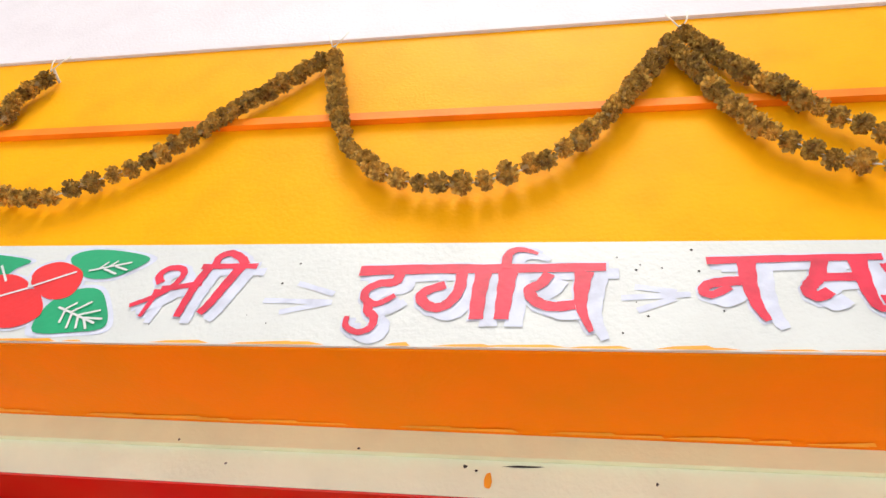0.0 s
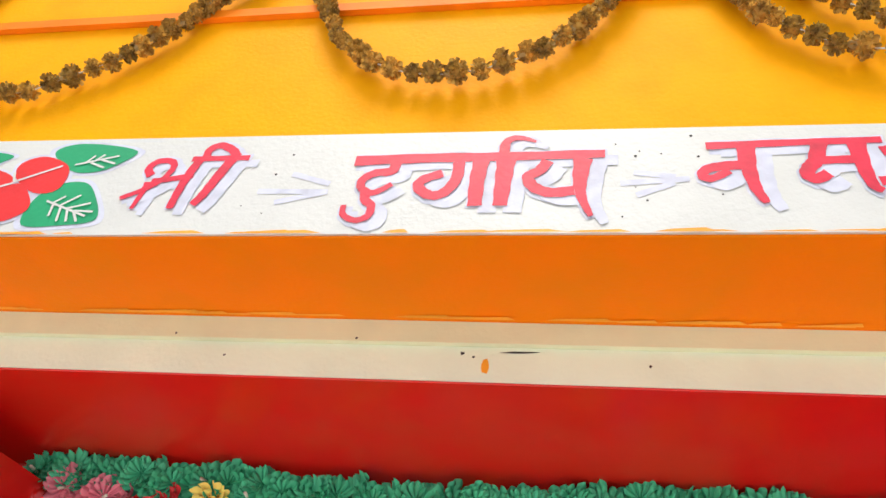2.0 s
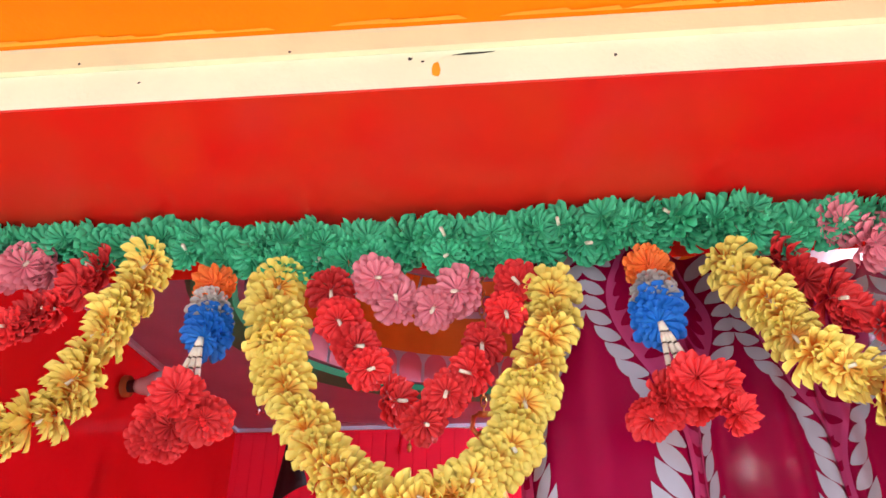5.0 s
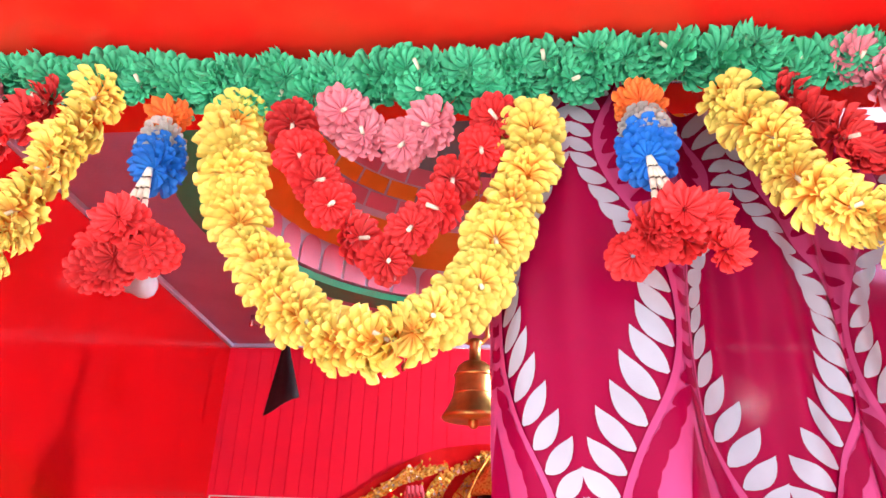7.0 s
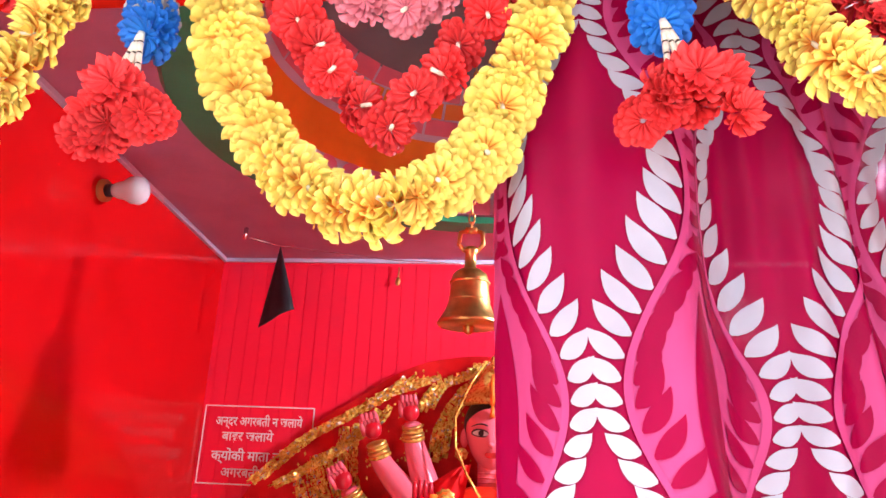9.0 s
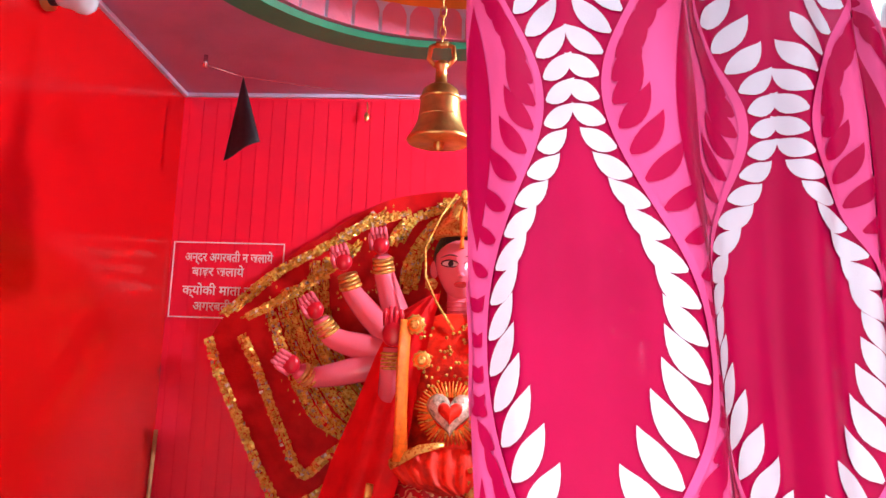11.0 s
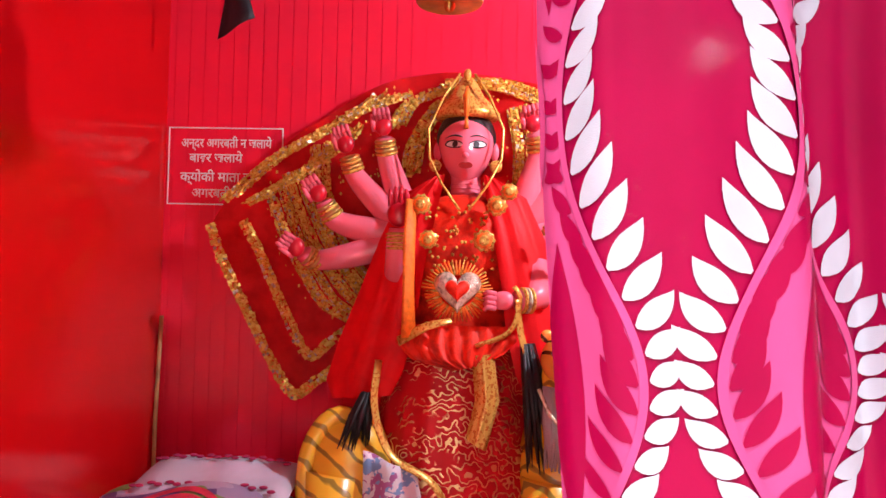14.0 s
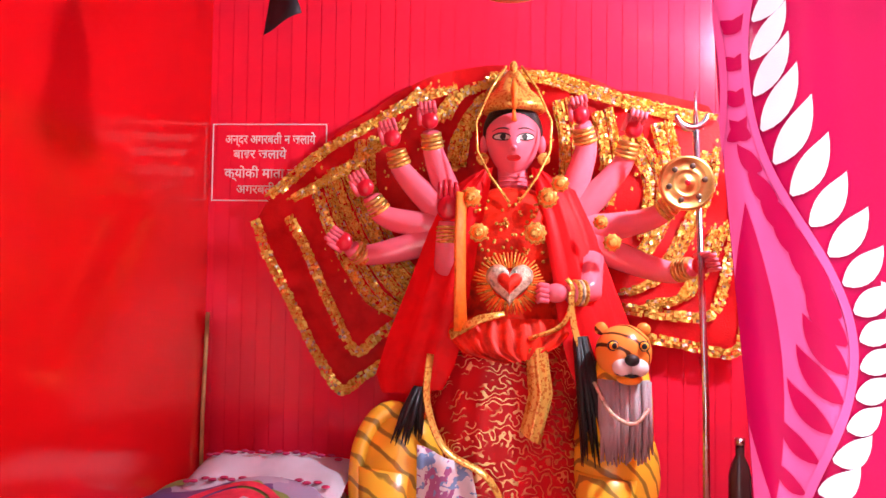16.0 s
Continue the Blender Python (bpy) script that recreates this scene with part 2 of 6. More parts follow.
M = {
    "yellow": surface("yellow_paint", (1.0, 0.42, 0.002), 0.55, spec=0.05, spots=0.05, bump=0.25),
    "ridge": surface("orange_ridge_paint", (0.95, 0.24, 0.006), 0.55, spec=0.12, spots=0.1),
    "white": surface("white_paint", (0.66, 0.68, 0.64), 0.45, spots=0.03, bump=0.2),
    "pinkwhite": surface("pinkish_plaster", (0.74, 0.69, 0.7), 0.7, spots=0.03, bump=0.3),
    "orange": surface("orange_paint", (0.95, 0.22, 0.003), 0.4, spec=0.05, spots=0.08, bump=0.2, second=(0.86, 0.235, 0.004)),
    "drip": surface("yellow_edge_paint", (1.0, 0.4, 0.02), 0.5),
    "cream": surface("cream_paint", (0.76, 0.8, 0.53), 0.45, spots=0.05, bump=0.2),
    "creamlow": surface("pale_paint", (0.85, 0.92, 0.71), 0.35, spots=0.04, bump=0.2),
    "redlintel": surface("deep_red_gloss_paint", (0.66, 0.009, 0.007), 0.22, spots=0.06, scale=5, bump=0.04, second=(0.6, 0.03, 0.012)),
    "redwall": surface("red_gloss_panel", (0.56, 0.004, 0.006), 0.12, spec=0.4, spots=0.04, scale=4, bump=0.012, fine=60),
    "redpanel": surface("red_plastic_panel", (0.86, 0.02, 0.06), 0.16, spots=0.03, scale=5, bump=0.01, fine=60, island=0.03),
    "groove": surface("groove_shade", (0.68, 0.012, 0.025), 0.3),
    "ceil": surface("mauve_ceiling_paint", (0.42, 0.21, 0.36), 0.5, spots=0.06, bump=0.25),
    "skyline": surface("pale_blue_trim", (0.55, 0.6, 0.8), 0.5),
    "green": surface("green_paint", (0.01, 0.3, 0.15), 0.45),
    "pinkpaint": surface("pink_paint", (0.62, 0.2, 0.32), 0.5, spots=0.08),
    "domeorange": surface("dome_orange_paint", (0.72, 0.27, 0.02), 0.5, spots=0.08),
    "teal": surface("dome_grey_teal_paint", (0.16, 0.24, 0.28), 0.5),
    # unseen ground, set near white so it throws sunlight up into the shrine
    "ground": surface("pale_bounce_ground", (0.76, 0.74, 0.7), 0.8, scale=2, bump=0.4),
    "plinth": surface("plinth_tile", (0.5, 0.1, 0.07), 0.35),
    "letter": surface("crimson_lettering", (0.75, 0.012, 0.05), 0.5, spots=0.12, scale=30),
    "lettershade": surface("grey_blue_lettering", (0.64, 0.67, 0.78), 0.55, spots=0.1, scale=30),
    "paintred": surface("red_flower_paint", (0.78, 0.015, 0.012), 0.5),
    "paintgreen": surface("leaf_green_paint", (0.0, 0.34, 0.13), 0.5),
    "chip": surface("dark_chip", (0.03, 0.025, 0.02), 0.8),
    "dry": surface("dried_marigold", (0.5, 0.29, 0.05), 0.85, spots=0.3, scale=60, second=(0.14, 0.065, 0.012), island=0.35),
    "drytip": surface("ochre_marigold", (0.72, 0.46, 0.09), 0.85, spots=0.3, scale=60, second=(0.16, 0.08, 0.01), island=0.3),
    "calyx": surface("dried_calyx", (0.42, 0.3, 0.12), 0.8),
    "thread": surface("white_thread", (0.75, 0.72, 0.65), 0.7),
    "curtain": surface("crimson_satin", (0.30, 0.0005, 0.042), 0.4, spec=0.1, spots=0.06, scale=12, bump=0.05, fine=700),
    "curtainpink": surface("pink_satin", (0.54, 0.06, 0.2), 0.42, spec=0.12, spots=0.05, scale=12, bump=0.05, fine=700),
    "curtainwhite": surface("white_leaf_weave", (0.45, 0.43, 0.52), 0.55, spec=0.15, spots=0.04, scale=20, bump=0.15, fine=900),
    "fgreen": petal_paint("green_cloth_petal", (0.07, 0.54, 0.28), (0.02, 0.34, 0.17), 0.0, 0.03),
    "fyellow": petal_paint("yellow_cloth_petal", (0.92, 0.76, 0.17), (0.95, 0.24, 0.012), 0.007, 0.023),
    "fred": petal_paint("red_cloth_petal", (0.8, 0.035, 0.04), (0.5, 0.008, 0.012), 0.0, 0.03, spread=0.3),
    "fpink": petal_paint("pink_cloth_petal", (0.75, 0.24, 0.3), (0.7, 0.16, 0.24), 0.0, 0.03),
    "forange": petal_paint("orange_cloth_petal", (0.9, 0.2, 0.03), (0.85, 0.12, 0.02), 0.0, 0.03),
    "fgrey": petal_paint("grey_cloth_petal", (0.5, 0.46, 0.44), (0.4, 0.36, 0.36), 0.0, 0.03),
    "fblue": petal_paint("blue_cloth_petal", (0.01, 0.16, 0.62), (0.02, 0.26, 0.75), 0.0, 0.03),
    "straw": surface("cream_straw", (0.8, 0.74, 0.6), 0.35),
    "strawdark": surface("dark_bead", (0.1, 0.06, 0.04), 0.4),
    "brass": surface("brass", (0.76, 0.54, 0.18), 0.36, metal=1.0, spots=0.15, scale=30, bump=0.1),
    "steel": surface("steel", (0.6, 0.6, 0.64), 0.25, metal=1.0),
    "bulb": surface("milky_bulb", (0.62, 0.78, 0.85), 0.2, bump=0),
    "holder": surface("orange_wood_holder", (0.5, 0.16, 0.04), 0.5),
    "black": surface("black_cloth", (0.012, 0.012, 0.02), 0.6, spots=0.2, bump=0.3),
    "wood": surface("bamboo", (0.5, 0.28, 0.1), 0.6, spots=0.2, scale=20),
    "skin": surface("pink_enamel", (0.84, 0.165, 0.23), 0.16, spots=0.03, scale=14, bump=0.02),
    "palm": surface("red_palm_paint", (0.6, 0.01, 0.03), 0.3),
    "hair": surface("black_hair", (0.008, 0.007, 0.008), 0.45, bump=0.6, fine=300),
    "eyewhite": surface("eye_white", (0.85, 0.82, 0.8), 0.2, bump=0),
    "lips": surface("lip_red", (0.55, 0.002, 0.01), 0.2, bump=0),
    "goldrelief": sequin("gold_relief", (0.85, 0.56, 0.12), (0.6, 0.22, 0.04), 190, 0.6),
    "goldtrim": sequin("gold_sequin_trim", (1.0, 0.74, 0.16), (0.8, 0.4, 0.05), 230, 0.62),
    "redveil": surface("red_chiffon", (0.8, 0.008, 0.012), 0.5, spec=0.15, spots=0.1, scale=18, bump=0.3, fine=260),
    "orangecloth": surface("orange_red_cloth", (0.9, 0.03, 0.01), 0.5, spec=0.25, spots=0.2, scale=40, bump=0.4, fine=200),
    "marigold": surface("orange_garland", (0.95, 0.2, 0.01), 0.6, spots=0.15, scale=60, bump=0.5),
    "skirt": embroidered("embroidered_red_skirt", (0.52, 0.006, 0.012), (0.85, 0.55, 0.26), 21.0),
    "fanred": surface("deep_red_net", (0.55, 0.008, 0.01), 0.45, spec=0.12, spots=0.15, scale=20, bump=0.4, fine=240),
    "tiger": striped("tiger_coat", (0.9, 0.52, 0.04), (0.32, 0.2, 0.03), 9.0),
    "tigerface": striped("tiger_face", (0.85, 0.3, 0.05), (0.1, 0.03, 0.01), 12.0),
    "mane": surface("grey_mane", (0.42, 0.36, 0.38), 0.6, bump=0.8, fine=160),
    "gem": surface("silver_glitter_and_glint", (0.9, 0.82, 0.62), 0.2, metal=0.45, spots=0.3, scale=90, bump=0.9, fine=200),
    "cover": patchy("printed_cover", [(0.16, 0.07, 0.22), (0.3, 0.24, 0.36), (0.2, 0.26, 0.06), (0.4, 0.32, 0.42), (0.12, 0.05, 0.16)], 11),
    "pillow": surface("white_embroidered_cotton", (0.6, 0.57, 0.66), 0.8, bump=0.4, fine=300),
    "stitch": surface("crimson_stitch", (0.45, 0.02, 0.1), 0.8),
    "rosered": surface("red_rose_print", (0.7, 0.03, 0.07), 0.8, spots=0.2, scale=30),
    "sign": surface("white_sign_paint", (0.88, 0.8, 0.82), 0.5),
    "bottle": surface("dark_glass_bottle", (0.05, 0.02, 0.02), 0.1, bump=0),
}
lamp_m, lamp_t, lamp_b = nodes_of("lit_bulb")
lamp_b.inputs["Emission Color"].default_value = (0.8, 0.88, 1.0, 1)
lamp_b.inputs["Emission Strength"].default_value = 1250.0
M["lit"] = lamp_m


def sheer(m, share):
    """Lets a small share of the light straight through a loose weave."""
    t = m.node_tree
    clear, mix = t.nodes.new("ShaderNodeBsdfTransparent"), t.nodes.new("ShaderNodeMixShader")
    mix.inputs[0].default_value = share
    t.links.new(t.nodes["Principled BSDF"].outputs[0], mix.inputs[1])
    t.links.new(clear.outputs[0], mix.inputs[2])
    t.links.new(mix.outputs[0], t.nodes["Material Output"].inputs["Surface"])


for key in ("curtain", "curtainpink", "curtainwhite"):
    sheer(M[key], 0.005)


# ---- builders ----
def mesh_of(name, bm, mats, smooth=True):
    me = bpy.data.meshes.new(name)
    if smooth:
        for f in bm.faces:
            f.smooth = True
    bm.normal_update()
    bm.to_mesh(me)
    bm.free()
    for m in mats if isinstance(mats, (list, tuple)) else [mats]:
        me.materials.append(m)
    return me


def thing(name, bm, mats, label, category, group="", kind="", smooth=True):
    return tagged(new(name, mesh_of(name, bm, mats, smooth)), label, category, group, kind)


def root(name, at, label, category, group=""):
    ob = new(name)
    ob.location = at
    return tagged(ob, label, category, group)


def part(name, bm, mats, parent, label="", smooth=True):
    ob = new(name, mesh_of(name, bm, mats, smooth))
    ob.parent = parent
    if label:
        tagged(ob, label)
    return ob


def piece(name, me, parent, m):
    ob = new(name, me)
    ob.parent = parent
    ob.matrix_basis = m
    return ob


def prism(bm, a, b, mat=0):
    """A solid between two closed rings of points of the same length."""
    va, vb = [bm.verts.new(p) for p in a], [bm.verts.new(p) for p in b]
    fs = [bm.faces.new(va[::-1]), bm.faces.new(vb)]
    for i in range(len(va)):
        j = (i + 1) % len(va)
        fs.append(bm.faces.new((va[i], va[j], vb[j], vb[i])))
    for f in fs:
        f.material_index = mat


def block(bm, x0, x1, y0, y1, z0, z1, mat=0):
    prism(bm, [(x0, y0, z0), (x1, y0, z0), (x1, y1, z0), (x0, y1, z0)], [(x0, y0, z1), (x1, y0, z1), (x1, y1, z1), (x0, y1, z1)], mat)


def ball(bm, at, size, mat=0, turn=None, seg=20, rings=12):
    m = Matrix.Translation(at) @ (turn.to_4x4() if turn else Matrix()) @ Matrix.Diagonal((*size, 1))
    new_verts = bmesh.ops.create_uvsphere(bm, u_segments=seg, v_segments=rings, radius=1, matrix=m)["verts"]
    for f in {f for v in new_verts for f in v.link_faces}:
        f.material_index = mat
    return new_verts


def tube(bm, pts, radii, mat=0, seg=10, flat=1.0):
    """A round limb along points, closed at both ends."""
    pts = [Vector(p) for p in pts]
    if not isinstance(radii, (list, tuple)):
        radii = [radii] * len(pts)
    rings, side = [], None
    for i, p in enumerate(pts):
        d = (pts[min(i + 1, len(pts) - 1)] - pts[max(i - 1, 0)]).normalized()
        if side is None:
            side = d.orthogonal().normalized()
        side = (side - d * side.dot(d)).normalized()
        up = d.cross(side)
        rings.append([bm.verts.new(p + radii[i] * (math.cos(a) * side + flat * math.sin(a) * up)) for a in [2 * math.pi * k / seg for k in range(seg)]])
    for a, b in zip(rings, rings[1:]):
        for k in range(seg):
            bm.faces.new((a[k], a[(k + 1) % seg], b[(k + 1) % seg], b[k])).material_index = mat
    bm.faces.new(rings[0][::-1]).material_index = mat
    bm.faces.new(rings[-1]).material_index = mat


def lathe(bm, rows, at=(0, 0, 0), seg=28, mat=0, sx=1.0, sy=1.0, wave=None):
    """Rows of (radius, height) spun round the upright axis."""
    rings = []
    for i, (r, z) in enumerate(rows):
        ring = []
        for k in range(seg):
            a = 2 * math.pi * k / seg
            q = r * (1 + (wave(a, i / (len(rows) - 1)) if wave else 0))
            ring.append(bm.verts.new((at[0] + sx * q * math.cos(a), at[1] + sy * q * math.sin(a), at[2] + z)))
        rings.append(ring)
    for a, b in zip(rings, rings[1:]):
        for k in range(seg):
            bm.faces.new((a[k], a[(k + 1) % seg], b[(k + 1) % seg], b[k])).material_index = mat
    if rows[0][0] > 1e-4:
        bm.faces.new(rings[0][::-1]).material_index = mat
    if rows[-1][0] > 1e-4:
        bm.faces.new(rings[-1]).material_index = mat


def curve_points(ctrl, step):
    """Points at even steps along a smooth curve through the control points."""
    c = [Vector(p) for p in ctrl]
    c = [2 * c[0] - c[1]] + c + [2 * c[-1] - c[-2]]
    dense = []
    for i in range(1, len(c) - 2):
        for k in range(24):
            t = k / 24
            a, b, d, e = c[i - 1:i + 3]
            dense.append(0.5 * (2 * b + (d - a) * t + (2 * a - 5 * b + 4 * d - e) * t * t + (3 * b - a - 3 * d + e) * t ** 3))
    dense.append(c[-2])
    out, left = [dense[0]], step
    for p, q in zip(dense, dense[1:]):
        seg = (q - p).length
        while seg >= left and seg > 0:
            p = p + (q - p) * (left / seg)
            out.append(p)
            seg, left = (q - p).length, step
        left -= seg
    return out


def frame_to(at, axis, spin=0.0, size=1.0):
    """A pose whose z axis points along axis."""
    q = Vector(axis).to_track_quat("Z", "Y").to_matrix().to_4x4()
    return Matrix.Translation(at) @ q @ Matrix.Rotation(spin, 4, "Z") @ Matrix.Scale(size, 4)


# ---- the setting ----
XL, XR = -2.6, 2.6
DOOR_L, DOOR_R = -0.76, 0.86


def sloped(name, mat, label, lo, hi, y0, y1, x0=XL, x1=XR, category="wall"):
    """A band of masonry between two lines z = a + b * x, from y0 back to y1."""
    bm = bmesh.new()
    a = [(x0, y0, lo[0] + lo[1] * x0), (x1, y0, lo[0] + lo[1] * x1), (x1, y1, lo[0] + lo[1] * x1), (x0, y1, lo[0] + lo[1] * x0)]
    b = [(x0, y0, hi[0] + hi[1] * x0), (x1, y0, hi[0] + hi[1] * x1), (x1, y1, hi[0] + hi[1] * x1), (x0, y1, hi[0] + hi[1] * x0)]
    prism(bm, a, b)
    return thing(name, bm, M[mat], label, category, kind="structure", smooth=False)


# out of view; added as a pale reflector under the soffit and door
bm = bmesh.new()
block(bm, -60, 60, -60, 60, -0.2, 0)
thing("ground", bm, M["ground"], "unseen courtyard ground before the shrine, pale to bounce light up", "ground", kind="structure", smooth=False)

sloped("wall_yellow", "yellow", "bright yellow painted facade over the shrine door", (2.575, -0.05), (3.15, -0.075), 0.0, 0.16)
sloped("wall_top", "pinkwhite", "pinkish white plaster above the yellow facade", (3.152, -0.075), (4.2, 0), -0.006, 0.16)
sloped("trim_ridge", "ridge", "thin orange ridge along the yellow facade", (2.862, -0.058), (2.882, -0.06), -0.012, -0.001, category="trim")
band = sloped("beam_band", "white", "white painted beam band that carries red lettering", (2.401, -0.03), (2.5745, -0.05), -0.003, 0.16)
sloped("soffit_orange", "orange", "orange painted underside of the beam with a chipped edge", (2.397, -0.03), (2.4005, -0.03), 0.0, 0.19)
sloped("trim_grey", "cream", "cream plaster fillet under the orange beam", (2.364, -0.022), (2.3965, -0.03), 0.172, 0.4, category="trim")
sloped("trim_cream", "creamlow", "pale cream door head moulding with chips and a smudge", (2.3125, -0.02), (2.3635, -0.022), 0.181, 0.4, category="trim")
bm = bmesh.new()
x0, x1 = XL, XR
prism(bm, [(x0, 0.1815, 2.312 - 0.02 * x0), (x1, 0.1815, 2.312 - 0.02 * x1), (x1, 0.40, 2.3 - 0.02 * x1), (x0, 0.40, 2.3 - 0.02 * x0)],
      [(x0, 0.1825, 2.3095 - 0.02 * x0), (x1, 0.1825, 2.3095 - 0.02 * x1), (x1, 0.44, 2.272 - 0.018 * x1), (x0, 0.44, 2.272 - 0.018 * x0)])
thing("lintel", bm, M["redlintel"], "deep red glossy underside of the door lintel", "lintel", kind="structure", smooth=False)
for name, a, b in (("wall_front_left", XL, DOOR_L), ("wall_front_right", DOOR_R, XR)):
    bm = bmesh.new()
    block(bm, a, b, 0.186, 0.44, 0, 2.24)
    thing(name, bm, M["redlintel"], "red painted wall beside the shrine door", "wall", kind="structure", smooth=False)

bm = bmesh.new()
block(bm, -1.6, 1.6, 0.4415, 0.56, 2.268, 2.9)
thing("wall_over_door", bm, M["redlintel"], "red wall over the door inside the shrine", "wall", kind="structure", smooth=False)

# room behind the door, drawn in its own measure about the point ROOM_AT and set behind the door by ROOM
ROOM_AT, ROOM_SIZE = Vector((0.088, -0.325, 1.642)), 1.45
ROOM = Matrix.Translation(ROOM_AT) @ Matrix.Scale(ROOM_SIZE, 4) @ Matrix.Translation(-ROOM_AT)
NEAR = 0.215
WALL_L = lambda y: -0.765 - 0.105 * (y - 0.44) / 1.39
bm = bmesh.new()
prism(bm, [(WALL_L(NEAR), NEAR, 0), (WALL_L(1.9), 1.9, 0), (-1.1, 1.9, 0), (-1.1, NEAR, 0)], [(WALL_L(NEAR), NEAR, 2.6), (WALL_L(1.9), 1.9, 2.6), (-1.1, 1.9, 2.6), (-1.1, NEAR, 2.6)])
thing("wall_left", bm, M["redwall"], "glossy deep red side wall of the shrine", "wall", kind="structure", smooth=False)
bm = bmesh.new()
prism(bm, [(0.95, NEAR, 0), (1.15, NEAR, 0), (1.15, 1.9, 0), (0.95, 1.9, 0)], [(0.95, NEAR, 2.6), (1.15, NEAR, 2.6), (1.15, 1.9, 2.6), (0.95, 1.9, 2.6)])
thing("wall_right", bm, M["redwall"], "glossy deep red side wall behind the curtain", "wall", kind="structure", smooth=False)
bm = bmesh.new()
block(bm, -1.0, 1.15, 1.836, 2.0, 0, 2.6)
back = thing("wall_back", bm, M["groove"], "back wall clad with glossy red plastic boards", "wall", kind="structure", smooth=False)
bm = bmesh.new()
block(bm, -0.0213, 0.0213, -0.006, 0, 0.0, 2.29)
bmesh.ops.bevel(bm, geom=[e for e in bm.edges if abs(e.verts[0].co.z - e.verts[1].co.z) > 1 and e.verts[0].co.y < -0.001], offset=0.0013, segments=2, affect="EDGES")
board = mesh_of("board", bm, M["redpanel"], smooth=False)
for i in range(44):
    piece("board", board, back, Matrix.Translation((-0.872 + 0.043 * i, 1.835, 0)))
bm = bmesh.new()
block(bm, -0.9, 0.95, 1.818, 1.829, 2.284, 2.298)
thing("trim_ceiling", bm, M["skyline"], "pale blue line where wall meets ceiling", "trim", kind="structure", smooth=False)
bm = bmesh.new()
prism(bm, [(WALL_L(NEAR) + 0.001, NEAR, 2.283), (WALL_L(NEAR) + 0.012, NEAR, 2.283), (WALL_L(1.82) + 0.012, 1.82, 2.283), (WALL_L(1.82) + 0.001, 1.82, 2.283)],
      [(WALL_L(NEAR) + 0.001, NEAR, 2.294), (WALL_L(NEAR) + 0.012, NEAR, 2.294), (WALL_L(1.82) + 0.012, 1.82, 2.294), (WALL_L(1.82) + 0.001, 1.82, 2.294)])
thing("trim_side", bm, M["skyline"], "pale blue line along the side wall top", "trim", kind="structure", smooth=False)
bm = bmesh.new()
block(bm, -0.9, 0.95, NEAR, 1.83, 0.42, 0.515)
thing("floor", bm, M["plinth"], "red tiled floor of the shrine", "floor", kind="structure", smooth=False)

# ceiling with its painted dome, all one mesh
DC, DR, DH, ZC = (0.0, 0.95), 0.485, 0.42, 2.295
bm = bmesh.new()
N = 96
ring = [bm.verts.new((DC[0] + DR * math.cos(2 * math.pi * k / N), DC[1] + DR * math.sin(2 * math.pi * k / N), ZC)) for k in range(N)]


def on_square(a):
    c, s = math.cos(a), math.sin(a)
    f = min((1.0 if c > 0 else 0.96) / max(abs(c), 1e-6), (0.9 if s > 0 else 0.735) / max(abs(s), 1e-6))
    return (DC[0] + f * c, DC[1] + f * s, ZC)


outer = [bm.verts.new(on_square(2 * math.pi * k / N)) for k in range(N)]
for k in range(N):
    bm.faces.new((ring[k], ring[(k + 1) % N], outer[(k + 1) % N], outer[k])).material_index = 0


def dome(a, h, lift=0.0):
    """A point of the dome: a round the axis, h up its quarter arc, lift inwards."""
    r = DR * math.cos(h) - lift
    return (DC[0] + r * math.cos(a), DC[1] + r * math.sin(a), ZC + DH * math.sin(h) - lift * 0.5)


steps = [0, 0.09, 0.18, 0.3, 0.42, 0.52, 0.6, 0.75, 0.95, 1.2, 1.45, 1.56]
prev = ring
for i, h in enumerate(steps[1:]):
    cur = [bm.verts.new(dome(2 * math.pi * k / N, h)) for k in range(N)]
    for k in range(N):
        bm.faces.new((prev[k], cur[k], cur[(k + 1) % N], prev[(k + 1) % N])).material_index = (5 if h <= 0.2 else 3 if h <= 0.45 else 5 if h <= 0.78 else 4)
    prev = cur
bm.faces.new(prev).material_index = 4
for k in range(44):
    a0 = 2 * math.pi * (k + 0.5) / 44
    w = 2 * math.pi / 44 * 0.44
    tongue = [(-w, 0.0), (w, 0.0), (w, 0.12), (w * 0.75, 0.16), (w * 0.35, 0.183), (-w * 0.35, 0.183), (-w * 0.75, 0.16), (-w, 0.12)]
    bm.faces.new([bm.verts.new(dome(a0 + u, v, 0.004)) for u, v in tongue][::-1]).material_index = 2
for row, (h0, h1) in enumerate(((0.46, 0.55), (0.56, 0.65), (0.66, 0.76))):
    for k in range(30):
        a0, w = 2 * math.pi * (k + 0.5 * (row % 2)) / 30, 2 * math.pi / 30 * 0.46
        bm.faces.new([bm.verts.new(dome(a0 + u, v, 0.004)) for u, v in ((-w, h0), (w, h0), (w, h1), (-w, h1))][::-1]).material_index = 3 if row == 1 else 2
